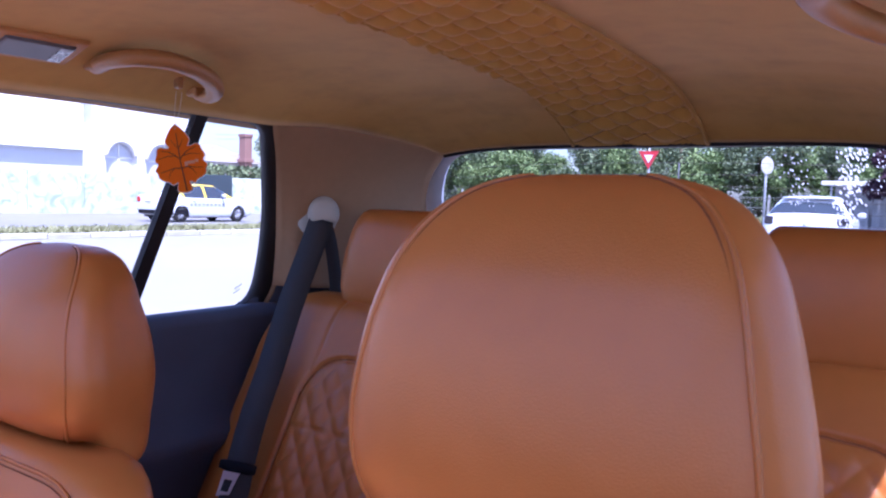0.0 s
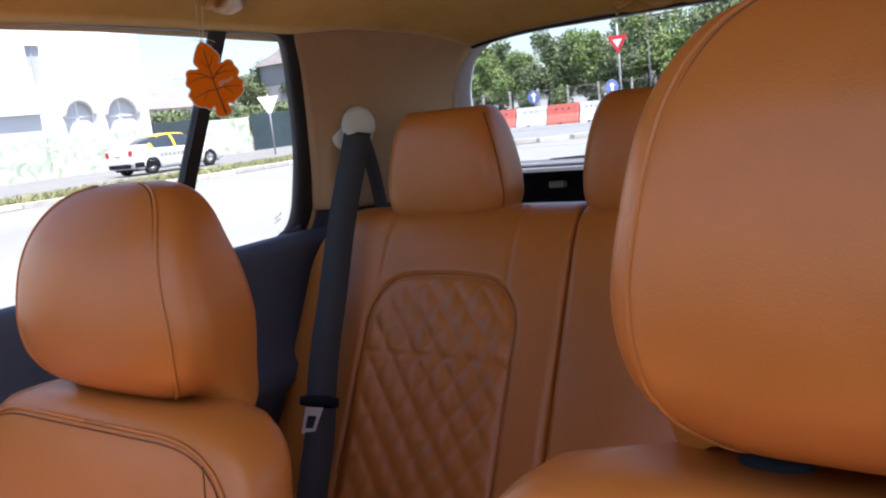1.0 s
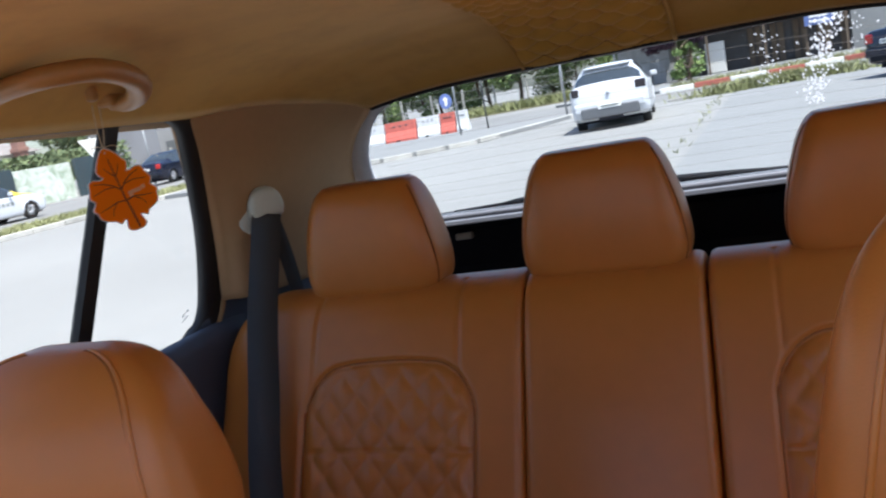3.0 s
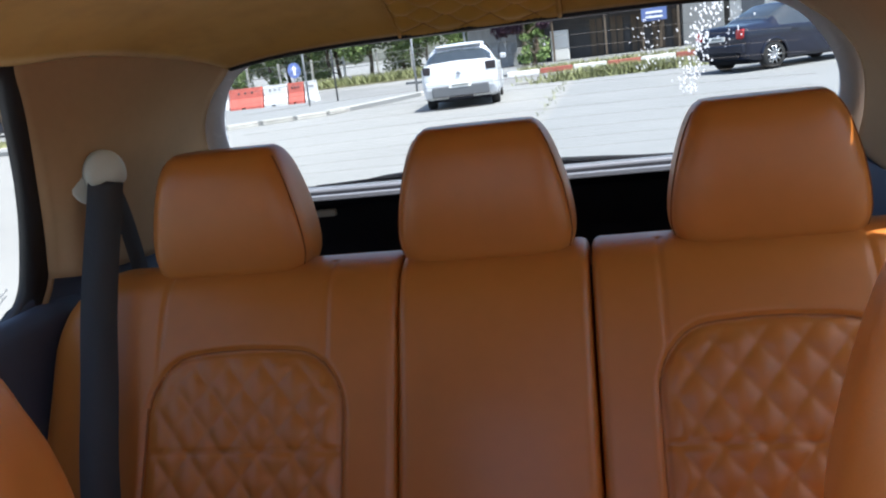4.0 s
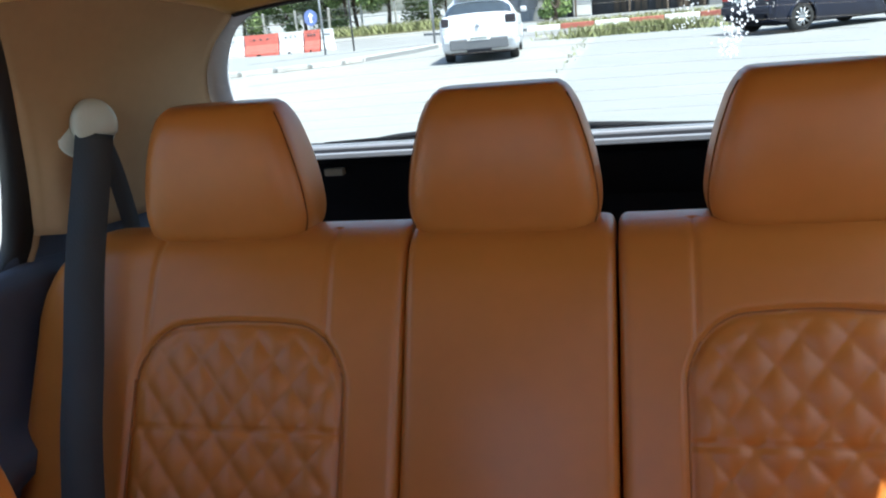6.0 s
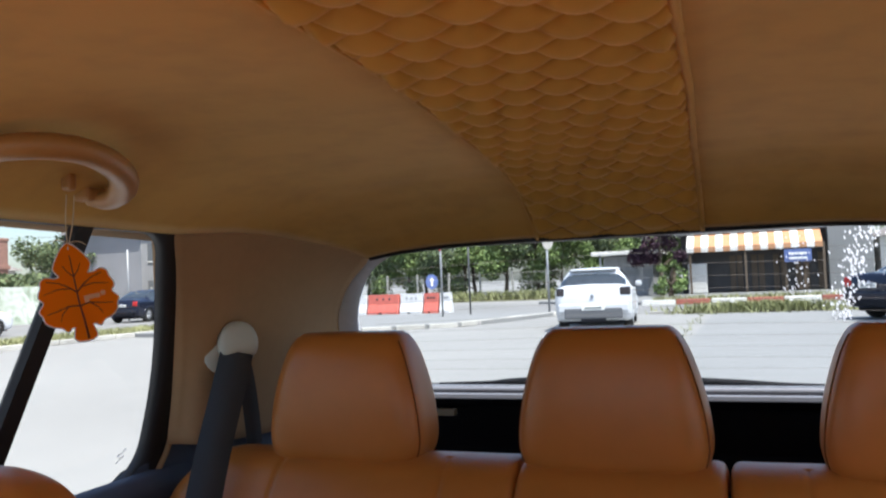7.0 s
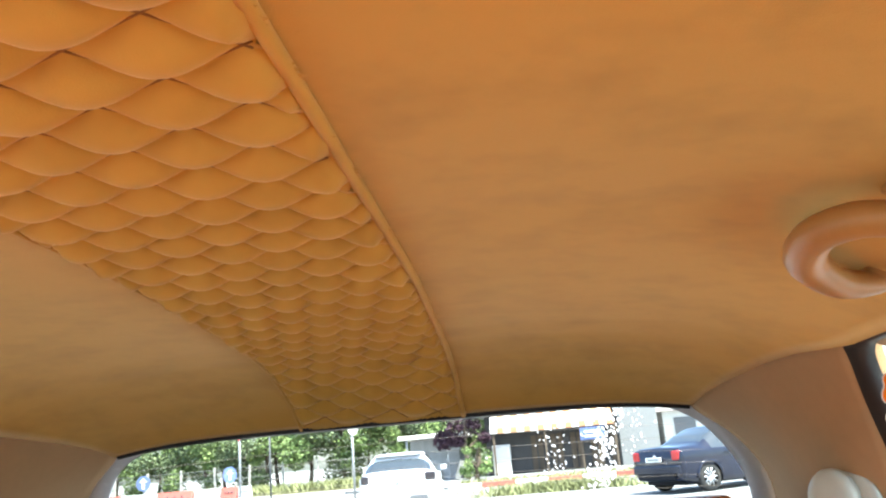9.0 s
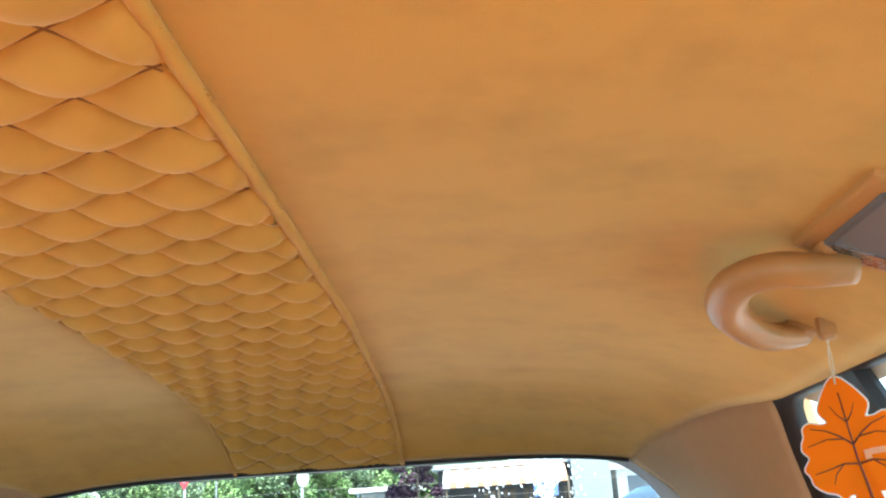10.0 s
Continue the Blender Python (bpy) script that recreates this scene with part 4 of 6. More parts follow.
def hanging_leaf(at, facing, lean, label):
    """A card leaf on a string; at: its middle; facing: the way its printed side looks, in degrees about z."""
    st = thing("leaf_air_freshener", label, "air freshener", "hanging leaves")
    H = 0.117
    m = pose(*at, 90 + 0, 0, facing) @ Matrix.Rotation(radians(lean), 4, "Z")
    out = leaf_outline()
    n = len(out)

    def sheet(name, pts, z0, z1, mat, label=""):
        v = [m @ Vector((p.x * H, p.y * H, z0)) for p in pts] + [m @ Vector((p.x * H, p.y * H, z1)) for p in pts]
        k = len(pts)
        c = len(v)
        v += [m @ Vector((0, 0, z0)), m @ Vector((0, 0, z1))]
        f = [(i, (i + 1) % k, k + (i + 1) % k, k + i) for i in range(k)]
        f += [(i, (i + 1) % k, c) for i in range(k)] + [(k + i, k + (i + 1) % k, c + 1) for i in range(k)]
        return mesh(name, v, f, mat, st, label, smooth=False)

    sheet("card_back", offset_poly(out, 0.012), -0.0015, 0.0, CARDWHITE, "white card backing")
    sheet("card", out, 0.0, 0.0012, ORANGE, "bright orange printed card")

    def line(pts, r):
        return tube([m @ Vector((x * H, y * H, 0.0013)) for x, y in pts], [r * (1 - 0.6 * i / (len(pts) - 1)) for i in range(len(pts))], 5)

    ps = [line([(0.02, -0.48), (0.015, -0.3), (0.0, -0.1), (0.0, 0.15), (0.0, 0.38)], 0.0015)]
    for sg in (-1, 1):
        ps += [line([(0.01, -0.14), (sg * 0.10, -0.125), (sg * 0.20, -0.15), (sg * 0.31, -0.17)], 0.0010), line([(sg * 0.10, -0.127), (sg * 0.17, -0.19), (sg * 0.20, -0.26)], 0.0007),
               line([(0.0, 0.0), (sg * 0.08, 0.075), (sg * 0.16, 0.125), (sg * 0.26, 0.155)], 0.0010), line([(sg * 0.05, 0.048), (sg * 0.17, 0.062), (sg * 0.31, 0.03)], 0.0008),
               line([(0.0, 0.16), (sg * 0.05, 0.22), (sg * 0.085, 0.29)], 0.0007)]
    for v, f in ps:
        mesh("vein", v, f, VEIN, st, "dark printed vein")
    for x, y, w, h in ((0.075, -0.085, 0.022, 0.034), (0.15, -0.078, 0.055, 0.022), (0.235, -0.074, 0.022, 0.022)):
        v = [m @ Vector(((x + sx * w) * H, (y + 0.12 * (x - 0.075) + sy * h) * H, z)) for z in (0.001, 0.0019) for sx, sy in ((-1, -1), (1, -1), (1, 1), (-1, 1))]
        mesh("mark", v, [(0, 1, 2, 3), (4, 5, 6, 7), (0, 1, 5, 4), (1, 2, 6, 5), (2, 3, 7, 6), (3, 0, 4, 7)], PALEORANGE, st, "small pale printed bar", smooth=False)
    # string, doubled, with a small knot
    top = m @ Vector((0, 0.44 * H, 0.0015))
    sgn = -1 if at[0] < 0 else 1
    hook = Vector((sgn * (0.560 if sgn < 0 else 0.598), -0.412 if sgn < 0 else -0.408, roof_at(0.562, -0.40) - 0.022))
    ps = []
    for o in (-0.006, 0.006):
        ps.append(tube(spline([top, top + (hook - top) * 0.5 + Vector((o * 0.4, o * 0.5, -0.001)), hook + Vector((0, o, 0))], 10), 0.0007, 5))
    ps.append(tube(spline([top + Vector((0, 0, 0.008)), top + Vector((0.004, 0.012, 0.010)), top + Vector((0.006, 0.022, 0.006))], 6), 0.0006, 5))
    ps.append(tube(spline([top + Vector((0, 0, 0.008)), top + Vector((-0.003, -0.010, 0.011)), top + Vector((-0.004, -0.018, 0.009))], 6), 0.0006, 5))
    v, f = merged(*ps)
    mesh("string", v, f, STRING, st, "knotted pale string")


hanging_leaf((-0.545, -0.420, 1.197), 44, 10, "orange maple-leaf card hanging on a string from the grab handle")
hanging_leaf((0.604, -0.402, 1.214), -28, 5, "orange maple-leaf card hanging on a string from the grab handle")

# ---- marks on the glass ----
GREY = material("grey print", (0.25, 0.27, 0.26), rough=0.6, vary=0.1, bump=0)


DROP = film("dried white splash", (0.92, 0.94, 0.96), 0.05)
MARKFILM = film("grey printed film", (0.55, 0.56, 0.55), 0.5)
mk = thing("glass_mark", "small grey printed mark on the corner of the window", "sticker")
for k in range(6):
    z0, y0 = 0.908 + 0.0035 * k, -0.072 + 0.006 * (k % 3)
    hh = 0.003 + 0.002 * (k % 2)
    v = [(-(glass_x(z) - d), y, z) for d in (0.0005, 0.0010) for y, z in ((y0, z0), (y0 + 0.005, z0), (y0 + 0.007, z0 + hh), (y0 + 0.002, z0 + hh))]
    mesh("bar", v, [(0, 1, 2, 3), (4, 5, 6, 7), (0, 1, 5, 4), (1, 2, 6, 5), (2, 3, 7, 6), (3, 0, 4, 7)], MARKFILM, mk, smooth=False)

rng = random.Random(5)
v, f = [], []
for k in range(300):
    a, b = rng.uniform(0.0012, 0.0028), rng.uniform(0.0024, 0.0058)
    if k < 210:      # dense slanting streak
        d = rng.uniform(0.0, 0.235)
        u = 0.396 - 0.15 * d + rng.gauss(0, 0.012) + 0.004 * math.sin(d * 60)
    elif k < 265:    # sparse spray beside it
        d = rng.uniform(0.03, 0.17)
        u = 0.285 + rng.gauss(0, 0.014)
        a, b = a * 0.6, b * 0.7
    else:
        d = rng.uniform(0.0, 0.12)
        u = 0.43 + rng.gauss(0, 0.02)
        a, b = a * 0.6, b * 0.7
    sk = rng.uniform(0.2, 1.2)
    o = len(v)
    for sx, sy in ((-1, 0), (0.2, -1), (1, 0), (-0.1, 1)):
        v.append(rear_point(u + sx * a + sy * b * 0.35 * sk, d + sy * b, 0.0185))
    f.append((o, o + 1, o + 2, o + 3))
tagged(mesh("splash_marks", v, f, DROP, None, "white dried splash marks on the rear window", smooth=False), kind="stuff", category="splash marks")

# ---- outside: ground, roads, kerbs ----
CONCRETE = material("bleached concrete", (0.245, 0.245, 0.238), rough=0.9, vary=0.12, scale=0.22, fine=2.5, bump=0.25, bump_scale=30, dist=0.01)
SLAB = material("grey concrete slab", (0.215, 0.22, 0.22), rough=0.9, vary=0.10, scale=0.3, fine=3, bump=0.25, bump_scale=30, dist=0.01)
ASPHALT = material("worn grey asphalt", (0.20, 0.20, 0.198), rough=0.9, vary=0.14, scale=0.4, fine=5, bump=0.3, bump_scale=60, dist=0.01)
KERB = material("pale kerb stone", (0.42, 0.41, 0.38), rough=0.9, vary=0.16, per_object=0.12)
REDPAINT = material("worn red paint", (0.34, 0.095, 0.07), rough=0.7, vary=0.2, per_object=0.15)
WHITEPAINT = material("worn white paint", (0.72, 0.71, 0.68), rough=0.7, vary=0.12, per_object=0.1)
SOIL = material("dry grassy soil", (0.20, 0.19, 0.10), rough=1.0, vary=0.3, scale=1.2, fine=12)
GRASSM = material("grass blades", (0.24, 0.25, 0.12), rough=0.8, vary=0.35, scale=1.5, fine=9)
WEED = material("yellow-green weeds", (0.21, 0.225, 0.10), rough=0.8, vary=0.3, scale=2, fine=9)


def leaf_material(name, base, warm):
    m = bpy.data.materials.new(name)
    m.use_nodes = True
    nt = m.node_tree
    p = nt.nodes["Principled BSDF"]
    geo = nt.nodes.new("ShaderNodeNewGeometry")
    ramp = nt.nodes.new("ShaderNodeValToRGB")
    ramp.color_ramp.elements[0].color = (*[c * 0.68 for c in base], 1)
    ramp.color_ramp.elements[1].color = (*warm, 1)
    e = ramp.color_ramp.elements.new(0.6)
    e.color = (*base, 1)
    nt.links.new(geo.outputs["Random Per Island"], ramp.inputs["Fac"])
    nt.links.new(ramp.outputs["Color"], p.inputs["Base Color"])
    p.inputs["Roughness"].default_value = 0.7
    p.inputs["Specular IOR Level"].default_value = 0.2
    return m


LEAF = leaf_material("green leaves", (0.16, 0.235, 0.085), (0.31, 0.39, 0.15))
LEAF_DARK = leaf_material("dark green leaves", (0.12, 0.16, 0.085), (0.22, 0.27, 0.13))
LEAF_PLUM = leaf_material("dark purple leaves", (0.050, 0.024, 0.040), (0.11, 0.06, 0.08))
BARK = material("grey-brown bark", (0.12, 0.09, 0.065), rough=0.95, vary=0.3, scale=3, fine=20, stretch=(1, 1, 0.2))


def sheet_on_ground(name, outline, z, mat, label, thick=0.0):
    """A flat area with the outline given in x and y; thick gives it a raised edge."""
    k = len(outline)
    v = [(x, y, z) for x, y in outline]
    f = [tuple(range(k))]
    if thick:
        v += [(x, y, z - thick) for x, y in outline]
        f += [(i, (i + 1) % k, k + (i + 1) % k, k + i) for i in range(k)]
    return mesh(name, v, f, mat, None, label, smooth=False, kind="structure", category=name.split("_")[0])


bm = bmesh.new()
bmesh.ops.create_grid(bm, x_segments=30, y_segments=30, size=1200)
part("ground", bm, CONCRETE, None, "sunlit bleached concrete ground reaching the horizon")["kind"] = "structure"
sheet_on_ground("road_side", [(-32.6, -60), (-18.9, -60), (-18.9, 60), (-32.6, 60)], 0.004, ASPHALT, "worn grey asphalt side road")
sheet_on_ground("road_rear", [(-18.8, 27.6), (-5.0, 25.0), (26, 24.9), (26, 30.9), (-3.7, 30.3), (-9, 36), (-18.8, 42)], 0.005, ASPHALT, "grey asphalt cross road")
sheet_on_ground("pavement_slab", [(-0.95, -8), (14, -8), (14, 23.6), (-0.72, 23.4)], 0.006, SLAB, "grey concrete slab behind the car")
sheet_on_ground("pavement_island", [(-12.3, 16.6), (-9.2, 17.7), (-7.0, 19.2), (-5.9, 22.0), (-5.4, 24.7), (-16.2, 27.2), (-16.2, 17.5)], 0.11, SLAB, "raised grey pavement with a kerb", 0.15)
sheet_on_ground("pavement_shop", [(-9, 36.2), (-3.7, 31.2), (26, 32.2), (26, 60), (-9, 60)], 0.10, SLAB, "pavement in front of the low shop", 0.12)
sheet_on_ground("ground_verge", [(-18.7, -40), (-16.6, -40), (-16.6, 30), (-18.7, 30)], 0.10, SOIL, "strip of dry grassy soil beside the road", 0.12)
sheet_on_ground("ground_far_verge", [(-40, 43.5), (-6, 43.5), (-6, 60), (-40, 60)], 0.08, SOIL, "grassy ground below the fence", 0.1)
sheet_on_ground("ground_rear_verge", [(-3.4, 30.75), (20, 31.6), (20, 32.9), (-3.4, 32.0)], 0.13, SOIL, "grassy strip behind the painted kerb", 0.12)


def kerb_line(name, a, b, step, mats, label, h=0.13, w=0.16):
    ob = thing(name, label, "kerb")
    ob["kind"] = "structure"
    a, b = Vector(a), Vector(b)
    n = max(1, int((b - a).length / step))
    ang = math.atan2(b.y - a.y, b.x - a.x)
    me = {}
    for mt in set(mats):
        bm = box(bmesh.new(), -step / 2 + 0.012, step / 2 - 0.012, -w / 2, w / 2, 0, h, 0.015, 1)
        me[mt] = bpy.data.meshes.new("kerb_stone")
        bm.to_mesh(me[mt])
        bm.free()
        me[mt].materials.append(mt)
    for i in range(n):
        o = new("kerb_stone", me[mats[i % len(mats)]])
        o.parent = ob
        p = a + (b - a) * ((i + 0.5) / n)
        o.matrix_local = pose(p.x, p.y, rng.uniform(-0.012, 0.008), 0, 0, math.degrees(ang) + rng.uniform(-1, 1))


kerb_line("kerb_verge", (-16.5, -6), (-16.5, 30), 1.0, [KERB], "pale stone kerb along the verge")
kerb_line("kerb_far_verge", (-18.8, 4), (-18.8, 30), 1.0, [KERB, WHITEPAINT], "kerb with white painted stones")
kerb_line("kerb_painted", (-3.6, 30.55), (14, 31.4), 1.25, [WHITEPAINT, REDPAINT], "kerb painted red and white in turn", h=0.19)
kerb_line("kerb_island", (-12.3, 16.6), (-9.2, 17.7), 0.8, [KERB], "pale kerb of the pavement")
kerb_line("kerb_island_corner", (-9.2, 17.7), (-7.0, 19.2), 0.8, [KERB], "pale kerb of the pavement")
kerb_line("kerb_island_side", (-7.0, 19.2), (-5.4, 24.7), 0.8, [KERB], "pale kerb of the pavement")
kerb_line("kerb_slab_end", (-2.6, 23.75), (13, 24.3), 1.0, [KERB], "low broken kerb at the end of the slab", h=0.09)


def blades(name, count, place, mat, label, h0, h1):
    v, f = [], []
    for _ in range(count):
        x, y, z = place()
        h, a = rng.uniform(h0, h1), rng.uniform(0, 6.283)
        w = h * 0.10 + 0.006
        dx, dy = math.cos(a) * w, math.sin(a) * w
        lx, ly = rng.gauss(0, h * 0.35), rng.gauss(0, h * 0.35)
        o = len(v)
        v += [(x - dx, y - dy, z), (x + dx, y + dy, z), (x + lx + dx * 0.5, y + ly + dy * 0.5, z + h * 0.6), (x + lx * 1.7, y + ly * 1.7, z + h)]
        f += [(o, o + 1, o + 2), (o, o + 2, o + 3)]
    return tagged(mesh(name, v, f, mat, None, label, smooth=False), kind="stuff", category="grass")


blades("grass", 15000, lambda: (rng.uniform(-18.6, -16.65), rng.uniform(-2, 29), 0.10), GRASSM, "dry uneven grass on the verge", 0.04, 0.17)
blades("weeds", 2600, lambda: (rng.gauss(0.5, 1.0), rng.gauss(23.6, 0.30), 0.0), WEED, "yellow-green weeds along the slab edge", 0.10, 0.38)
blades("joint_weeds", 90, lambda: (lambda t: (-1.0 + 0.02 * t + rng.gauss(0, 0.07), 9.5 + 14 * t ** 0.8, 0.0))(rng.random()), WEED, "tufts of weeds in the slab joint", 0.02, 0.10)
blades("far_grass", 6000, lambda: (rng.uniform(-32, -6.5), rng.uniform(43.6, 46.5), 0.08), WEED, "long grass at the foot of the fence", 0.15, 0.6)
blades("kerb_grass", 2500, lambda: (rng.uniform(-3.3, 12), rng.uniform(31.2, 32.4), 0.13), GRASSM, "short grass behind the painted kerb", 0.08, 0.25)


# ---- trees, hedges, fence ----
def tree(name, label, h, spread, leaf_mat, leaves, size, seed, low=0.12):
    """Tapered trunk, limbs and a crown of many small leaves in uneven clumps."""
    r = random.Random(seed)
    st = thing(name, label, "tree")
    ps = [tube(spline([Vector((0, 0, 0)), Vector((r.gauss(0, 0.08), r.gauss(0, 0.08), h * 0.3)), Vector((r.gauss(0, 0.15), r.gauss(0, 0.15), h * 0.62))], 8), [0.13 - 0.010 * i for i in range(8)], 7, up=Vector((0, 1, 0)))]
    clumps = []
    for k in range(17):
        a, q = r.uniform(0, 6.283), math.sqrt(r.random())
        z = h * r.uniform(low, 0.93)
        w = spread * (0.55 + 0.45 * math.sin(math.pi * min(1, z / h + 0.08)))
        c = Vector((math.cos(a) * q * w, math.sin(a) * q * w, z))
        clumps.append((c, r.uniform(0.35, 0.75) * spread * 0.55))
        if k < 9:
            s0 = Vector((0, 0, min(z * 0.7, h * 0.5)))
            ps.append(tube(spline([s0, s0 + (c - s0) * 0.5 + Vector((0, 0, 0.15)), c], 5), [0.05, 0.04, 0.032, 0.022, 0.012], 5))
    v, f = merged(*ps)
    mesh("trunk", v, f, BARK, st, "branching trunk")
    v, f = [], []
    for _ in range(leaves):
        c, rad = clumps[r.randrange(len(clumps))]
        d = Vector((r.gauss(0, 1), r.gauss(0, 1), r.gauss(0, 0.8)))
        d = d.normalized() * rad * (r.random() ** 0.45)
        p = c + d
        if p.z < 0.05:
            p.z = 0.05 + r.random() * 0.3
        a = Vector((r.gauss(0, 1), r.gauss(0, 1), r.gauss(0, 0.6))).normalized()
        b = a.cross(Vector((r.gauss(0, 1), r.gauss(0, 1), r.gauss(0, 1)))).normalized()
        s = size * r.uniform(0.55, 1.25)
        o = len(v)
        v += [p - a * s, p + b * s * 0.55, p + a * s, p - b * s * 0.55]
        f.append((o, o + 1, o + 2, o + 3))
    mesh("crown", v, f, leaf_mat, st, "uneven crown of small leaves", smooth=False)
    return st


g1 = tree("tree", "bushy green tree behind the wire fence", 5.2, 2.6, LEAF, 8500, 0.105, 1)
g2 = tree("tree", "bushy green tree behind the wire fence", 5.0, 2.4, LEAF, 8000, 0.10, 2)
g3 = tree("tree", "dark green tree behind the wire fence", 5.4, 2.5, LEAF_DARK, 8500, 0.105, 3)
kinds = [g1, g2, g3]
spots = []
for i in range(22):
    spots.append((-37 + i * 1.75 + rng.uniform(-0.6, 0.6), 49.0 + rng.uniform(-1.2, 2.4), rng.uniform(0.86, 1.12)))
for i in range(10):
    spots.append((3 + i * 3.2 + rng.uniform(-0.8, 0.8), 56 + rng.uniform(-2, 3), rng.uniform(0.75, 1.0)))
for g in kinds:
    g["group"] = "trees behind the fence"
for i, (x, y, sc) in enumerate(spots):
    m = Matrix.LocRotScale((x, y, 0.05), Euler((0, 0, rng.uniform(0, 6.28))), (sc, sc, sc * rng.uniform(0.92, 1.08)))
    if i < 3:
        kinds[i].matrix_world = m
    else:
        copy_thing(kinds[i % 3], m)
plum = tree("plum_tree", "small dark purple-leaved tree beside the shop", 4.6, 1.45, LEAF_PLUM, 6500, 0.10, 7, low=0.38)
plum.matrix_world = pose(-3.75, 40.3, 0.1)
bush = tree("bush", "green shrub at the foot of the purple tree", 1.6, 0.8, LEAF, 900, 0.10, 8, low=0.1)
bush.matrix_world = pose(-3.2, 38.9, 0.1)
big = [tree("broad_tree", "large dark green tree behind the side road", 7.6, 4.3, LEAF_DARK, 11000, 0.15, 9), tree("broad_tree", "large dark green tree behind the side road", 6.6, 3.8, LEAF_DARK, 10000, 0.15, 10)]
for ob, p in zip(big, ((-51, 53.5), (-49, 47.5))):
    ob.matrix_world = pose(p[0], p[1], 0)
for p, sc in (((-54, 56), 0.9), ((-55, 60), 1.1), ((-40, 57), 0.9)):
    copy_thing(big[1], Matrix.LocRotScale((*p, 0), Euler((0, 0, p[0])), (sc, sc, sc)))
GALV = material("weathered concrete post", (0.40, 0.39, 0.36), rough=0.9, vary=0.15)
WIRE = material("dull fence wire", (0.16, 0.17, 0.16), rough=0.6, metal=0.4, vary=0.2)


def fence():
    st = thing("wire_fence", "wire mesh fence on pale concrete posts below the trees", "fence")
    bm = box(bmesh.new(), -0.06, 0.06, -0.06, 0.06, 0, 1.75, 0.012, 1)
    me = bpy.data.meshes.new("post")
    bm.to_mesh(me)
    bm.free()
    me.materials.append(GALV)
    for i in range(17):
        o = new("post", me)
        o.parent = st
        o.matrix_local = pose(-39.6 + i * 2.05, 46.0, 0.0, rng.uniform(-1.5, 1.5), rng.uniform(-1.5, 1.5), 0)
    ps = []
    for z in (0.5, 1.05, 1.62):
        ps.append(tube([Vector((-40, 45.97, z)), Vector((-23, 45.97, z - 0.02)), Vector((-6.4, 45.97, z))], 0.016, 5))
    for i in range(240):
        x = -40 + i * 0.14
        ps.append(tube([Vector((x, 45.97, 0.1)), Vector((x, 45.97, 1.62))], 0.005, 3, up=Vector((0, 1, 0))))
    v, f = merged(*ps)
    mesh("wire_mesh", v, f, WIRE, st, "dull wire mesh")


fence()


# ---- barriers, poles and signs ----
BAR_RED = material("faded red plastic", (0.54, 0.13, 0.10), rough=0.5, vary=0.15, per_object=0.1)
BAR_WHITE = material("dusty white plastic", (0.66, 0.67, 0.68), rough=0.5, vary=0.12, per_object=0.1)
SIGNRED = material("red sign face", (0.55, 0.03, 0.04), rough=0.4, vary=0.08, bump=0)
SIGNBLUE = material("blue sign face", (0.11, 0.16, 0.36), rough=0.4, vary=0.08, bump=0)
POLE = material("grey steel pole", (0.30, 0.31, 0.32), rough=0.5, metal=0.3, vary=0.15)
DARKPOLE = material("dark painted pole", (0.05, 0.055, 0.06), rough=0.6, vary=0.2)


def barrier(x0, x1, y0, y1, mat, label):
    st = thing("road_barrier", label, "barrier", "row of road barriers")
    d = Vector((x1 - x0, y1 - y0, 0))
    L = d.length
    ang = math.atan2(d.y, d.x)
    prof = [(-0.24, 0.0), (-0.24, 0.10), (-0.20, 0.20), (-0.10, 0.42), (-0.075, 0.80), (0.075, 0.80), (0.10, 0.42), (0.20, 0.20), (0.24, 0.10), (0.24, 0.0)]
    xs = [0.01, 0.04, L * 0.35, L * 0.36, L * 0.48, L * 0.49, L - 0.04, L - 0.01]
    v = []
    for i, x in enumerate(xs):
        sq = 0.9 if i in (0, 7) else 1.0
        foot = 0.07 if i in (3, 4) else 0.0
        v += [(x, a * sq, max(z, foot)) for a, z in prof]
    k = len(prof)
    f = [(i * k + j, i * k + (j + 1) % k, (i + 1) * k + (j + 1) % k, (i + 1) * k + j) for i in range(len(xs) - 1) for j in range(k)] + [tuple(range(k)), tuple((len(xs) - 1) * k + j for j in range(k))]
    b = mesh("body", v, f, mat, st, smooth=False)
    for k2 in range(3):
        v2, f2 = tube([Vector((L * (0.3 + 0.2 * k2), -0.10, 0.62)), Vector((L * (0.3 + 0.2 * k2), -0.075, 0.62))], 0.045, 10)
        mesh("socket", v2, f2, DARKPOLE if mat is BAR_RED else POLE, st, "round moulded socket")
    st.matrix_world = pose(x0, y0, 0.004, 0, 0, math.degrees(ang))


for a, b, m, lb in ((-18.7, -17.25, BAR_WHITE, "white"), (-17.2, -15.8, BAR_RED, "red"), (-15.75, -14.38, BAR_WHITE, "white"), (-14.34, -12.95, BAR_RED, "red"), (-12.9, -11.92, BAR_WHITE, "white"), (-11.88, -11.25, BAR_RED, "red"), (-11.2, -10.72, BAR_WHITE, "white")):
    barrier(a, b, 29.0, 29.0, m, f"{lb} plastic road barrier standing in a row")


def pole(x, y, h, r, mat, name, label, z0=0.0):
    st = thing(name, label, "sign" if "sign" in name else "pole", at=(x, y, z0))
    v, f = tube([Vector((0, 0, -0.02)), Vector((0, 0, h))], r, 10, up=Vector((0, 1, 0)))
    mesh("post", v, f, mat, st)
    return st


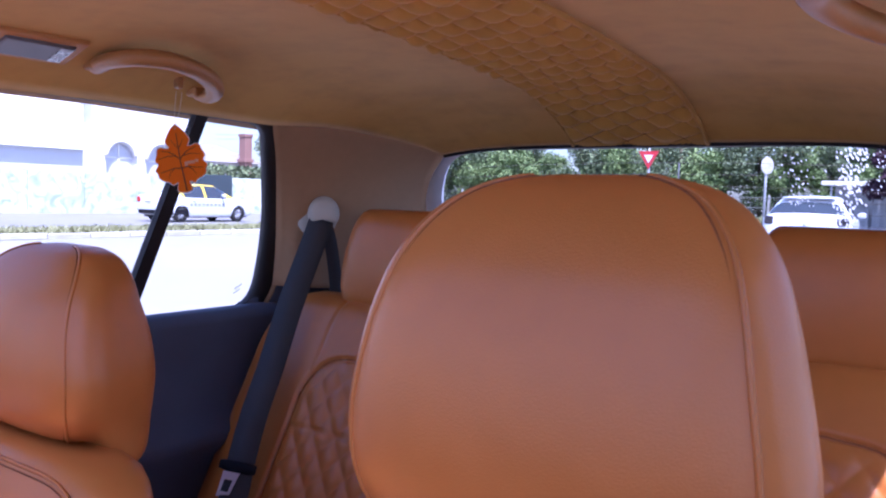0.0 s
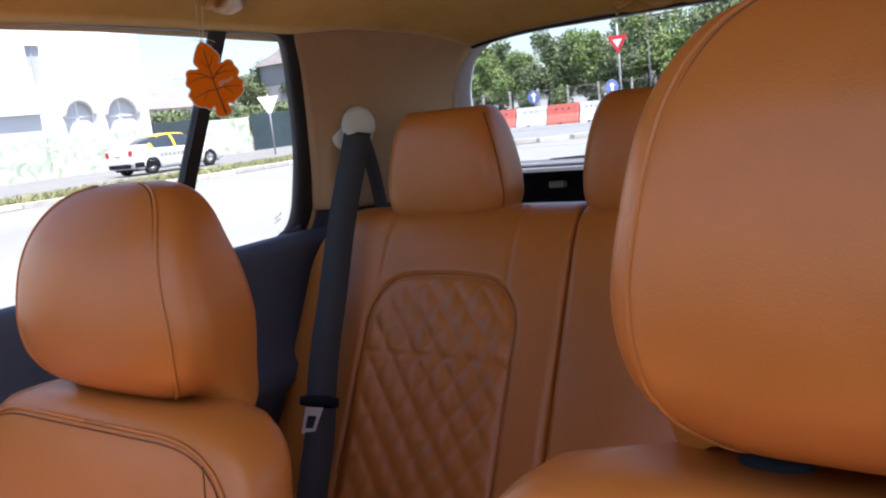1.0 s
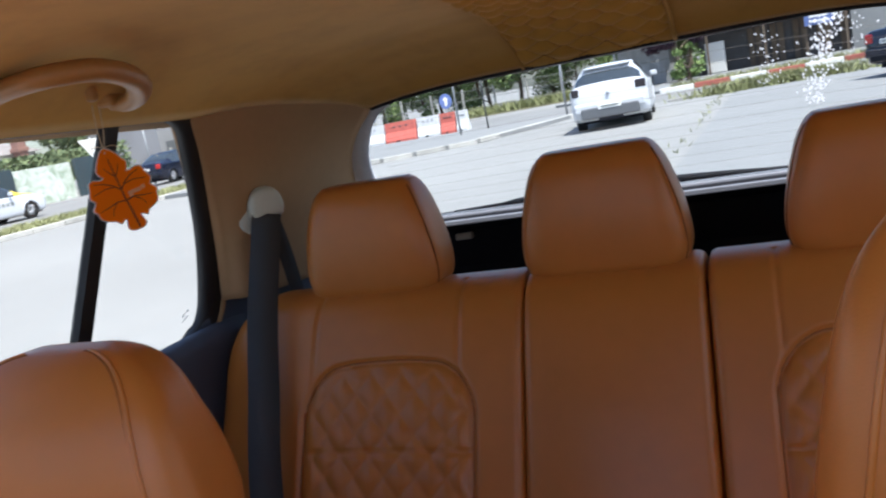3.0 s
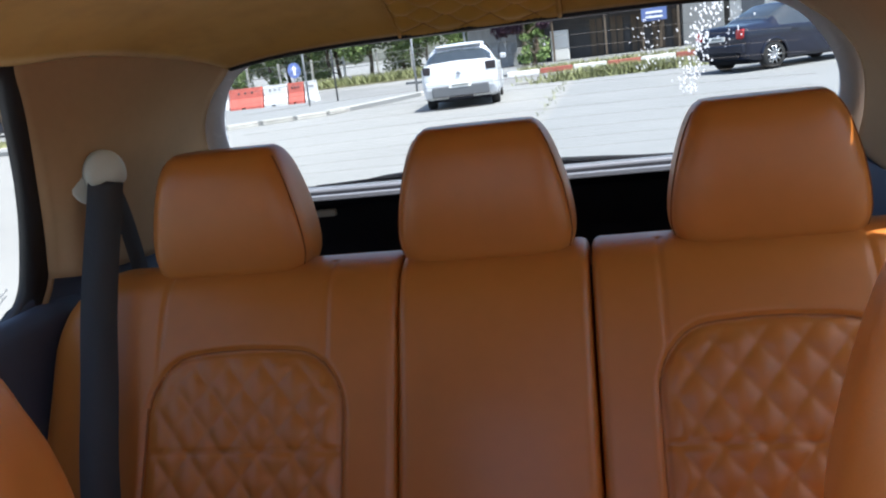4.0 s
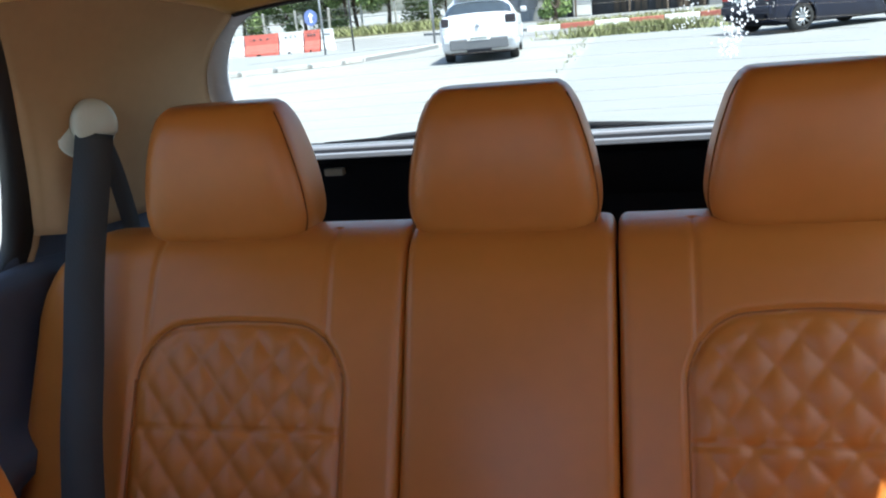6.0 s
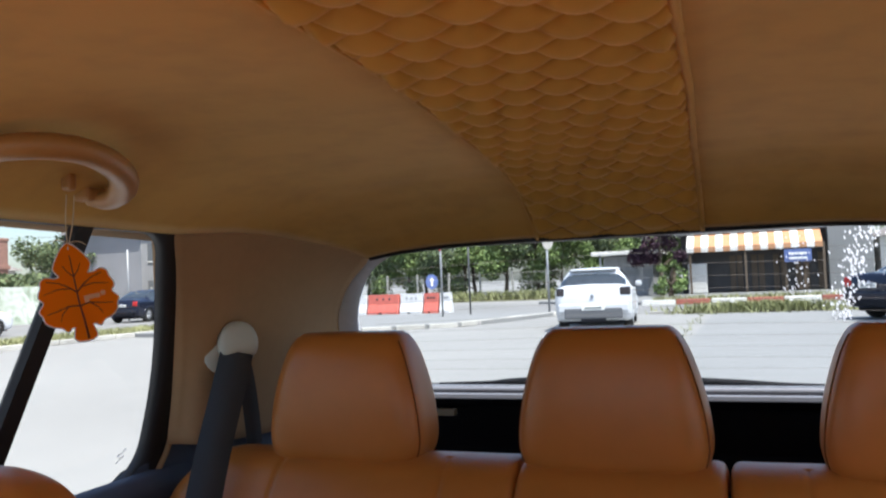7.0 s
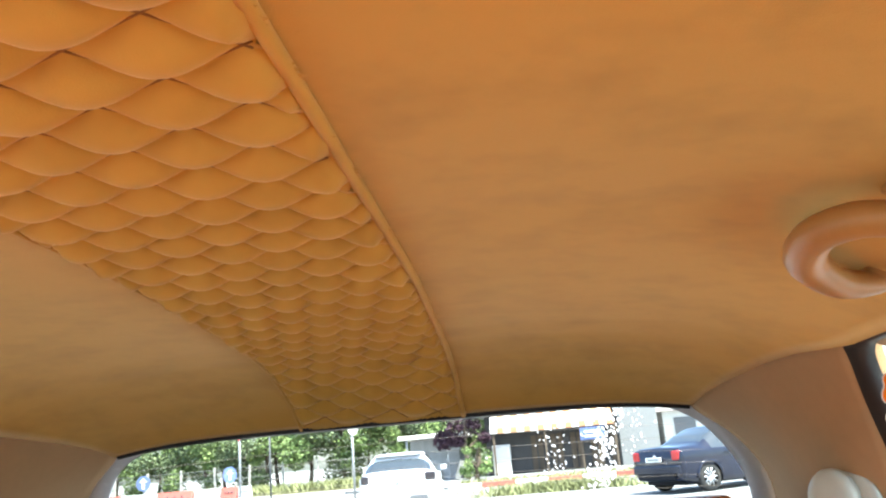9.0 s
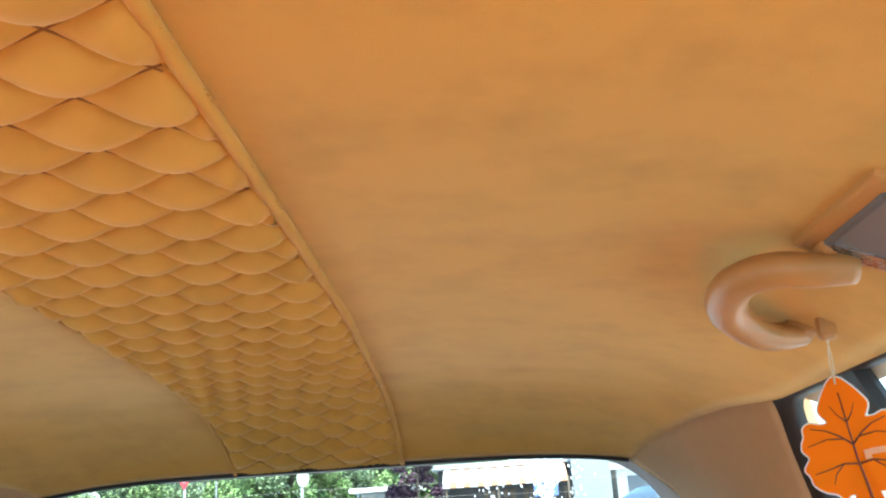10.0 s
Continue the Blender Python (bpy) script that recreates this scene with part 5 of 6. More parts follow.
def plate(st, pts, y, z, mat, name, label, t=0.012, up=True):
    v = [(px, y, z + pz) for px, pz in pts] + [(px, y + t, z + pz) for px, pz in pts]
    k = len(pts)
    f = [tuple(range(k)), tuple(range(k, 2 * k))] + [(i, (i + 1) % k, k + (i + 1) % k, k + i) for i in range(k)]
    return mesh(name, v, f, mat, st, label, smooth=False)


def ngon(r, n=24):
    return [(r * math.cos(2 * math.pi * i / n), r * math.sin(2 * math.pi * i / n)) for i in range(n)]


s1 = pole(-8.95, 23.2, 3.0, 0.035, POLE, "yield_sign", "red and white yield sign on a grey pole", 0.11)
plate(s1, [(-0.33, 0.27), (0.33, 0.27), (0.0, -0.30)], -0.05, 2.38, SIGNRED, "plate", "red triangular plate")
plate(s1, [(-0.15, 0.13), (0.15, 0.13), (0.0, -0.12)], -0.056, 2.40, WHITE, "centre", "white centre", 0.005)
pole(-8.45, 24.5, 2.35, 0.03, DARKPOLE, "pole", "thin dark pole on the pavement", 0.11)
s2 = pole(-6.15, 26.1, 2.75, 0.04, POLE, "round_sign", "round sign on a pale pole turned edge-on")
o = plate(s2, ngon(0.28), -0.05, 2.45, KERB, "plate", "round white plate")
s2.matrix_world = pose(-6.15, 26.1, 0, 0, 0, 62)
s3 = pole(-15.2, 29.6, 1.45, 0.03, POLE, "arrow_sign", "round blue arrow sign behind the barriers")
plate(s3, ngon(0.28), -0.05, 1.20, SIGNBLUE, "plate", "round blue plate")
plate(s3, [(-0.05, -0.2), (0.05, -0.2), (0.05, 0.05), (0.15, 0.05), (0.0, 0.2), (-0.15, 0.05), (-0.05, 0.05)], -0.056, 1.20, WHITE, "arrow", "white arrow", 0.005)
s4 = pole(-11.8, 29.6, 1.5, 0.03, POLE, "arrow_sign", "round blue arrow sign turned half away")
plate(s4, ngon(0.30), -0.05, 1.25, SIGNBLUE, "plate", "round blue plate")
plate(s4, [(-0.05, -0.18), (0.05, -0.18), (0.05, 0.05), (0.13, 0.05), (0.0, 0.18), (-0.13, 0.05), (-0.05, 0.05)], -0.056, 1.25, WHITE, "arrow", "white arrow", 0.005)
s4.matrix_world = pose(-11.8, 29.6, 0, 0, 0, 55)
s5 = pole(-24.5, 23.6, 2.5, 0.035, POLE, "yield_sign", "yield sign seen from its bare grey back")
plate(s5, [(-0.45, 0.38), (0.45, 0.38), (0.0, -0.42)], 0.0, 2.05, WHITEPAINT, "plate", "pale back of a triangular plate")
s5.matrix_world = pose(-24.5, 23.6, 0, 0, 0, 48)
up = pole(-16.5, 47.6, 7.2, 0.10, BARK, "utility_pole", "dark wooden utility pole with a cross arm")
boxpart("cross_arm", (-0.1, 2.2, -0.05, 0.05, 5.2, 5.32), BARK, up)
pole(-27.5, 30.0, 3.4, 0.05, POLE, "pole", "slim grey pole beside the side road")
cable = thing("overhead_cable", "thin dark cables over the trees", "cable")
for z in (5.6, 6.0):
    v, f = tube(spline([Vector((-60, 47.6, z + 0.3)), Vector((-38, 47.6, z - 0.2)), Vector((-16.5, 47.6, z + 0.2)), Vector((8, 47.6, z - 0.2)), Vector((30, 47.6, z + 0.2))], 20), 0.012, 4)
    mesh("line", v, f, DARKPOLE, cable)


# ---- shop and sheds ----
# near-black because the awning's shade is put into the wall colour
SHADEWALL = material("shade-dark shop front", (0.045, 0.042, 0.042), rough=0.6, vary=0.3, scale=1.5)
PALEWALL = material("pale render", (0.62, 0.61, 0.58), rough=0.9, vary=0.10, scale=0.6)
STRIPE = material("orange awning cloth", (0.52, 0.27, 0.14), rough=0.9, vary=0.12)
CLOTH = material("white awning cloth", (0.80, 0.78, 0.74), rough=0.9, vary=0.06)
BRICKRED = material("red-brown brick", (0.27, 0.15, 0.12), rough=0.9, vary=0.25, scale=3, fine=14, stretch=(1, 1, 3))
TIN = material("corrugated grey sheet", (0.30, 0.31, 0.32), rough=0.6, vary=0.2, scale=1.0, fine=8, stretch=(6, 6, 0.3))


def shop():
    st = thing("shop", "low dark shop with a striped orange and white awning", "shop")
    boxpart("wall", (-2.9, 4.4, 42.6, 47.5, 0.1, 3.1), SHADEWALL, st, "shop wall with the awning's shade in its colour", 0.02)
    boxpart("roof", (-3.2, 5.2, 42.2, 47.8, 3.1, 3.35), TIN, st, "flat grey roof", 0.03)
    # shadow on this wall is put into its colour, grey instead of pale render
    boxpart("side_wall", (3.95, 5.9, 41.9, 47.4, 0.1, 3.6), SLAB, st, "rendered side wall, greyed to carry its shade", 0.02)
    n = 18
    for i in range(n):
        x0 = -2.55 + i * 0.345
        v = [(x0, 42.55, 3.22), (x0 + 0.345, 42.55, 3.22), (x0 + 0.345, 41.2, 2.42), (x0, 41.2, 2.42), (x0, 41.2, 2.18), (x0 + 0.345, 41.2, 2.18)]
        v += [(a, b + 0.02, c - 0.02) for a, b, c in v]
        f = [(0, 1, 2, 3), (3, 2, 5, 4), (6, 7, 8, 9), (9, 8, 11, 10), (0, 3, 9, 6), (3, 4, 10, 9), (1, 2, 8, 7), (2, 5, 11, 8), (4, 5, 11, 10), (0, 1, 7, 6)]
        mesh("awning_stripe", v, f, STRIPE if i % 2 else CLOTH, st, "orange awning stripe" if i % 2 else "white awning stripe", smooth=False)
    for x in (-2.4, 0.2, 2.0, 3.7):
        boxpart("post", (x - 0.05, x + 0.05, 41.25, 41.35, 0.1, 2.4), BARK, st, "dark timber post")
    for i in range(14):
        x = -0.9 + i * 0.34
        boxpart("board", (x, x + 0.27, 42.53, 42.58, 0.15, 1.95), BARK if i % 3 else SHADEWALL, st, "dark timber board")
    boxpart("sign_board", (1.95, 3.15, 41.08, 41.14, 1.50, 2.10), SIGNBLUE, st, "blue sign board")
    for k in range(2):
        boxpart("sign_bar", (2.15, 2.95, 41.06, 41.085, 1.62 + 0.22 * k, 1.72 + 0.22 * k), WHITE, st, "plain white bar on the sign")
    fr = thing("white_cabinet", "white cabinet standing against the shade-dark shop front", "cabinet", at=(-2.1, 41.9, 0.1))
    boxpart("body", (-0.45, 0.45, -0.3, 0.3, 0, 1.5), PALEWALL, fr, "white body", 0.03)
    boxpart("door", (-0.41, 0.41, -0.325, -0.30, 0.06, 1.44), PALEWALL, fr, "pale door", 0.01)
    sh = thing("low_shed", "low grey shed with a white roof edge", "shed")
    boxpart("wall", (-7.0, -4.4, 43.0, 47.0, 0.08, 2.2), TIN, sh, "grey sheet wall")
    boxpart("roof", (-7.4, -3.9, 41.6, 47.3, 2.25, 2.45), CLOTH, sh, "pale roof edge", 0.02)
    for x in (-7.0, -4.9):
        boxpart("post", (x, x + 0.09, 41.7, 41.79, 0.05, 2.25), POLE, sh)
    for k in range(3):
        boxpart("panel", (-6.7 + k * 0.75, -6.1 + k * 0.75, 42.2, 42.25, 0.1, 1.15), TIN, sh, "loose grey sheet")
    return st


shop()


def plain_house(x0, x1, y0, y1, h, label, wall_mat, roof_mat, floors, bays, face):
    """A block with rows of windows on one face and a pitched roof. face: 'x' or 'y' (towards the car)."""
    st = thing("house", label, "house")
    boxpart("wall", (x0, x1, y0, y1, 0, h), wall_mat, st, "rendered wall")
    xm = (x0 + x1) / 2
    v = [(x0 - 0.4, y0 - 0.4, h), (x1 + 0.4, y0 - 0.4, h), (x1 + 0.4, y1 + 0.4, h), (x0 - 0.4, y1 + 0.4, h), (xm, y0 + 0.3, h + 1.6), (xm, y1 - 0.3, h + 1.6)]
    mesh("roof", v, [(0, 1, 4), (1, 2, 5, 4), (2, 3, 5), (3, 0, 4, 5), (0, 1, 2, 3)], roof_mat, st, "pitched roof", smooth=False)
    for r in range(floors):
        for b in range(bays):
            z0 = 0.9 + r * 2.8
            if face == "y":
                c = x0 + (b + 0.5) * (x1 - x0) / bays
                d = (c - 0.55, c + 0.55, y0 - 0.04, y0 + 0.02)
            else:
                c = y0 + (b + 0.5) * (y1 - y0) / bays
                d = (x1 - 0.02, x1 + 0.04, c - 0.55, c + 0.55)
            w = boxpart("window", (*d, z0, z0 + 1.35), SMOKE, st, "dark window pane")
            boxpart("sill", (d[0] - 0.05, d[1] + 0.05, d[2] - 0.05, d[3] + 0.05, z0 - 0.10, z0 - 0.02), WHITEPAINT, w, "pale sill")
    return st


ROOFTILE = material("grey-brown roof", (0.25, 0.23, 0.225), rough=0.9, vary=0.2, scale=1.5, fine=12)
GREYWALL = material("grey render", (0.26, 0.26, 0.27), rough=0.9, vary=0.12, scale=0.5)
plain_house(6.4, 13.0, 43.5, 50, 2.6, "low pale house behind the parked car", PALEWALL, ROOFTILE, 1, 3, "y")
plain_house(-48, -41.0, 46.6, 54, 6.0, "grey two-storey house beyond the trees", GREYWALL, ROOFTILE, 2, 3, "x")
plain_house(-60, -50.5, 35.5, 44.2, 3.4, "low house with a grey-brown roof behind the wall", PALEWALL, ROOFTILE, 1, 3, "x")
chim = thing("chimney", "tall red-brown brick chimney", "chimney", at=(-49.8, 42.3, 0))
boxpart("shaft", (-0.36, 0.36, -0.36, 0.36, 0, 5.6), BRICKRED, chim, "brick shaft", 0.03)
boxpart("collar", (-0.46, 0.46, -0.46, 0.46, 3.45, 3.75), BRICKRED, chim, "stepped brick collar", 0.03)
boxpart("cap", (-0.41, 0.41, -0.41, 0.41, 5.45, 5.7), BRICKRED, chim, "brick cap", 0.03)


# ---- white building, painted wall and gates on the side road ----
def mural_material():
    m = material("painted leafy wall", (0.50, 0.55, 0.47), rough=0.9, vary=0.1, scale=0.8)
    nt = m.node_tree
    p = nt.nodes["Principled BSDF"]
    tc = nt.nodes.new("ShaderNodeTexCoord")
    n1 = nt.nodes.new("ShaderNodeTexNoise")
    n1.inputs["Scale"].default_value, n1.inputs["Detail"].default_value, n1.inputs["Distortion"].default_value = 1.5, 5, 1.8
    nt.links.new(tc.outputs["Object"], n1.inputs["Vector"])
    r = nt.nodes.new("ShaderNodeValToRGB")
    r.color_ramp.elements[0].position, r.color_ramp.elements[0].color = 0.34, (0.30, 0.37, 0.28, 1)
    r.color_ramp.elements[1].position, r.color_ramp.elements[1].color = 0.62, (0.62, 0.64, 0.61, 1)
    e = r.color_ramp.elements.new(0.47)
    e.color = (0.46, 0.52, 0.43, 1)
    nt.links.new(n1.outputs["Fac"], r.inputs["Fac"])
    nt.links.new(r.outputs["Color"], p.inputs["Base Color"])
    return m


MURAL = mural_material()
WHITEWALL = material("white render", (0.80, 0.80, 0.79), rough=0.9, vary=0.04, scale=0.4)
PETROL = material("dark petrol sheet", (0.035, 0.055, 0.065), rough=0.6, vary=0.2, scale=0.6)
PALEPANEL = material("pale blue-grey panel", (0.60, 0.61, 0.65), rough=0.8, vary=0.05)
GREYPANEL = material("blue-grey panel", (0.40, 0.42, 0.48), rough=0.8, vary=0.06)


def wall_run(name, y0, y1, h, mat, label, x=-33.5, t=0.2, cat="wall"):
    st = thing(name, label, cat)
    n = max(1, round((y1 - y0) / 2.5))
    for i in range(n):
        a, b = y0 + (y1 - y0) * i / n, y0 + (y1 - y0) * (i + 1) / n
        boxpart("panel", (x - t, x, a + 0.012, b - 0.012, 0, h - rng.uniform(0, 0.04)), mat, st, bevel=0.01)
    return st


wall_run("painted_wall", -12, 24.2, 1.86, MURAL, "low wall painted with pale green leaves")
wall_run("sheet_gate", 24.4, 27.1, 1.98, PETROL, "dark petrol-blue sheet metal gate", x=-33.2, cat="gate")
wall_run("painted_wall", 27.2, 30.9, 1.86, MURAL, "low wall painted with pale green leaves")
wall_run("sheet_gate", 30.9, 34.2, 2.0, PETROL, "dark petrol-blue sheet metal gate", x=-33.2, cat="gate")
hedge_v, hedge_f = [], []
for _ in range(5200):
    p = Vector((rng.uniform(-40, -37.5), rng.uniform(28.6, 40), rng.uniform(1.0, 2.75) - 0.2 * rng.random()))
    a = Vector((rng.gauss(0, 1), rng.gauss(0, 1), rng.gauss(0, 1))).normalized()
    b = a.orthogonal().normalized()
    o = len(hedge_v)
    hedge_v += [p - a * 0.13, p + b * 0.08, p + a * 0.13, p - b * 0.08]
    hedge_f.append((o, o + 1, o + 2, o + 3))
tagged(mesh("hedge", hedge_v, hedge_f, LEAF_DARK, None, "dense dark green hedge behind the wall", smooth=False), kind="stuff", category="hedge")


def white_building():
    st = thing("white_building", "white rendered building with arched windows", "building")
    X, Y0, Y1, H = -38.0, -16.0, 27.9, 9.5
    arches = [(23.7, 0.85, 2.75), (26.2, 0.98, 2.65)]
    boxpart("wall", (X - 9, X - 0.3, Y0, Y1, 0, H), WHITEWALL, st, "white rendered wall")
    # outer skin with the arches cut out, as strips between openings
    def skin(y0, y1, z0, z1):
        boxpart("wall_face", (X - 0.3, X, y0, y1, z0, z1), WHITEWALL, st)
    skin(Y0, 22.85, 0, 3.7)
    skin(24.55, 25.22, 0, 3.7)
    skin(27.18, Y1, 0, 3.7)
    skin(22.85, 24.55, 0, 1.4)
    skin(25.22, 27.18, 0, 1.0)
    skin(Y0, 21.45, 3.7, H)
    skin(22.2, Y1, 3.7, H)
    skin(21.45, 22.2, 3.7, 4.35)
    skin(21.45, 22.2, 6.3, H)
    for cy, r, zc in arches:
        n = 14
        arc = [(cy + r * math.cos(math.pi * i / n), zc + r * math.sin(math.pi * i / n)) for i in range(n + 1)]
        v, f = [], []
        for x in (X - 0.3, X):
            v += [(x, a, b) for a, b in arc] + [(x, a, 3.7) for a, b in arc]
        k = n + 1
        for i in range(n):
            f += [(i, i + 1, k + i + 1, k + i), (2 * k + i, 2 * k + i + 1, 3 * k + i + 1, 3 * k + i), (i, i + 1, 2 * k + i + 1, 2 * k + i)]
        mesh("arch_head", v, f, WHITEWALL, st, "white arch head", smooth=False)
        v, f = tube([Vector((X + 0.03, a, b)) for a, b in arc], 0.12, 8)
        mesh("arch_moulding", v, f, PALEWALL, st, "pale arch moulding")
        w = boxpart("window", (X - 0.295, X - 0.24, cy - r, cy + r, 1.0, zc + r), PALEPANEL, st, "grey window glass")
        boxpart("frame", (X - 0.24, X - 0.18, cy - 0.05, cy + 0.05, 1.0, zc + r * 0.96), WHITE, w, "white mullion")
        boxpart("frame", (X - 0.24, X - 0.18, cy - r, cy + r, zc - 0.04, zc + 0.04), WHITE, w, "white transom")
    w = boxpart("window", (X - 0.295, X - 0.2, 21.45, 22.2, 4.35, 6.3), GREYPANEL, st, "narrow grey window glass")
    boxpart("frame", (X - 0.2, X - 0.15, 21.79, 21.86, 4.35, 6.3), GREYPANEL, w, "grey mullion")
    boxpart("annex", (X, X + 2.2, Y0, 20.3, 0, 5.0), PALEPANEL, st, "blue-grey projecting annex")
    boxpart("annex_roof", (X - 0.2, X + 2.5, Y0, 20.6, 2.9, 3.15), WHITEWALL, st, "white canopy slab")
    boxpart("cornice", (X - 0.1, X + 0.25, Y0, Y1 + 0.2, H, H + 0.3), WHITEWALL, st, "white cornice")


white_building()

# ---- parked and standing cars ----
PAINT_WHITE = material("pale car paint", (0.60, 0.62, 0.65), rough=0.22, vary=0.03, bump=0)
PAINT_NAVY = material("dark blue car paint", (0.008, 0.011, 0.026), rough=0.16, vary=0.05, bump=0)
PAINT_YELLOW = material("yellow roof paint", (0.80, 0.58, 0.05), rough=0.3, vary=0.04, bump=0)
CARGLASS = material("dark car glass", (0.035, 0.045, 0.055), rough=0.05, vary=0.1, bump=0, spec=0.8)
LAMPRED = material("red lamp plastic", (0.45, 0.02, 0.02), rough=0.2, vary=0.1, bump=0)
LAMPDARK = material("dark smoked lamp", (0.03, 0.026, 0.032), rough=0.15, vary=0.1, bump=0)
TYRE = material("black tyre rubber", (0.02, 0.02, 0.02), rough=0.8, vary=0.2)
ALLOY = material("silver wheel", (0.55, 0.56, 0.58), rough=0.3, metal=0.8, vary=0.05)

HATCH = [  # distance from the tail, lower half width, belt half width, sill, belt, roof height, roof half width
    (0.00, 0.76, 0.80, 0.42, 0.86, 0.90, 0.70), (0.05, 0.82, 0.85, 0.30, 0.90, 0.97, 0.69), (0.14, 0.85, 0.87, 0.24, 0.93, 1.03, 0.67), (0.40, 0.86, 0.88, 0.20, 0.95, 1.22, 0.62), (0.68, 0.87, 0.885, 0.19, 0.95, 1.375, 0.585),
    (0.95, 0.87, 0.885, 0.19, 0.945, 1.405, 0.58), (1.60, 0.865, 0.88, 0.19, 0.93, 1.42, 0.575), (2.20, 0.865, 0.88, 0.19, 0.92, 1.39, 0.58), (2.60, 0.865, 0.88, 0.19, 0.92, 1.22, 0.62), (3.00, 0.865, 0.875, 0.19, 0.92, 1.00, 0.68), (3.6, 0.86, 0.86, 0.2, 0.86, 0.93, 0.66), (4.1, 0.82, 0.82, 0.24, 0.76, 0.80, 0.60), (4.32, 0.66, 0.68, 0.34, 0.62, 0.66, 0.5)]
SALOON = [
    (0.00, 0.74, 0.78, 0.40, 0.90, 0.95, 0.66), (0.06, 0.82, 0.84, 0.28, 0.92, 1.00, 0.66), (0.40, 0.84, 0.86, 0.21, 0.92, 1.03, 0.66), (0.72, 0.85, 0.865, 0.2, 0.92, 1.05, 0.65), (1.05, 0.85, 0.865, 0.19, 0.92, 1.24, 0.60), (1.42, 0.85, 0.865, 0.19, 0.91, 1.39, 0.56),
    (1.9, 0.85, 0.865, 0.19, 0.90, 1.43, 0.555), (2.5, 0.85, 0.865, 0.19, 0.90, 1.40, 0.56), (2.95, 0.85, 0.865, 0.19, 0.90, 1.19, 0.60), (3.3, 0.85, 0.86, 0.19, 0.90, 0.98, 0.66), (3.8, 0.84, 0.84, 0.2, 0.84, 0.90, 0.64), (4.2, 0.80, 0.80, 0.24, 0.74, 0.78, 0.58), (4.38, 0.64, 0.66, 0.34, 0.60, 0.64, 0.48)]


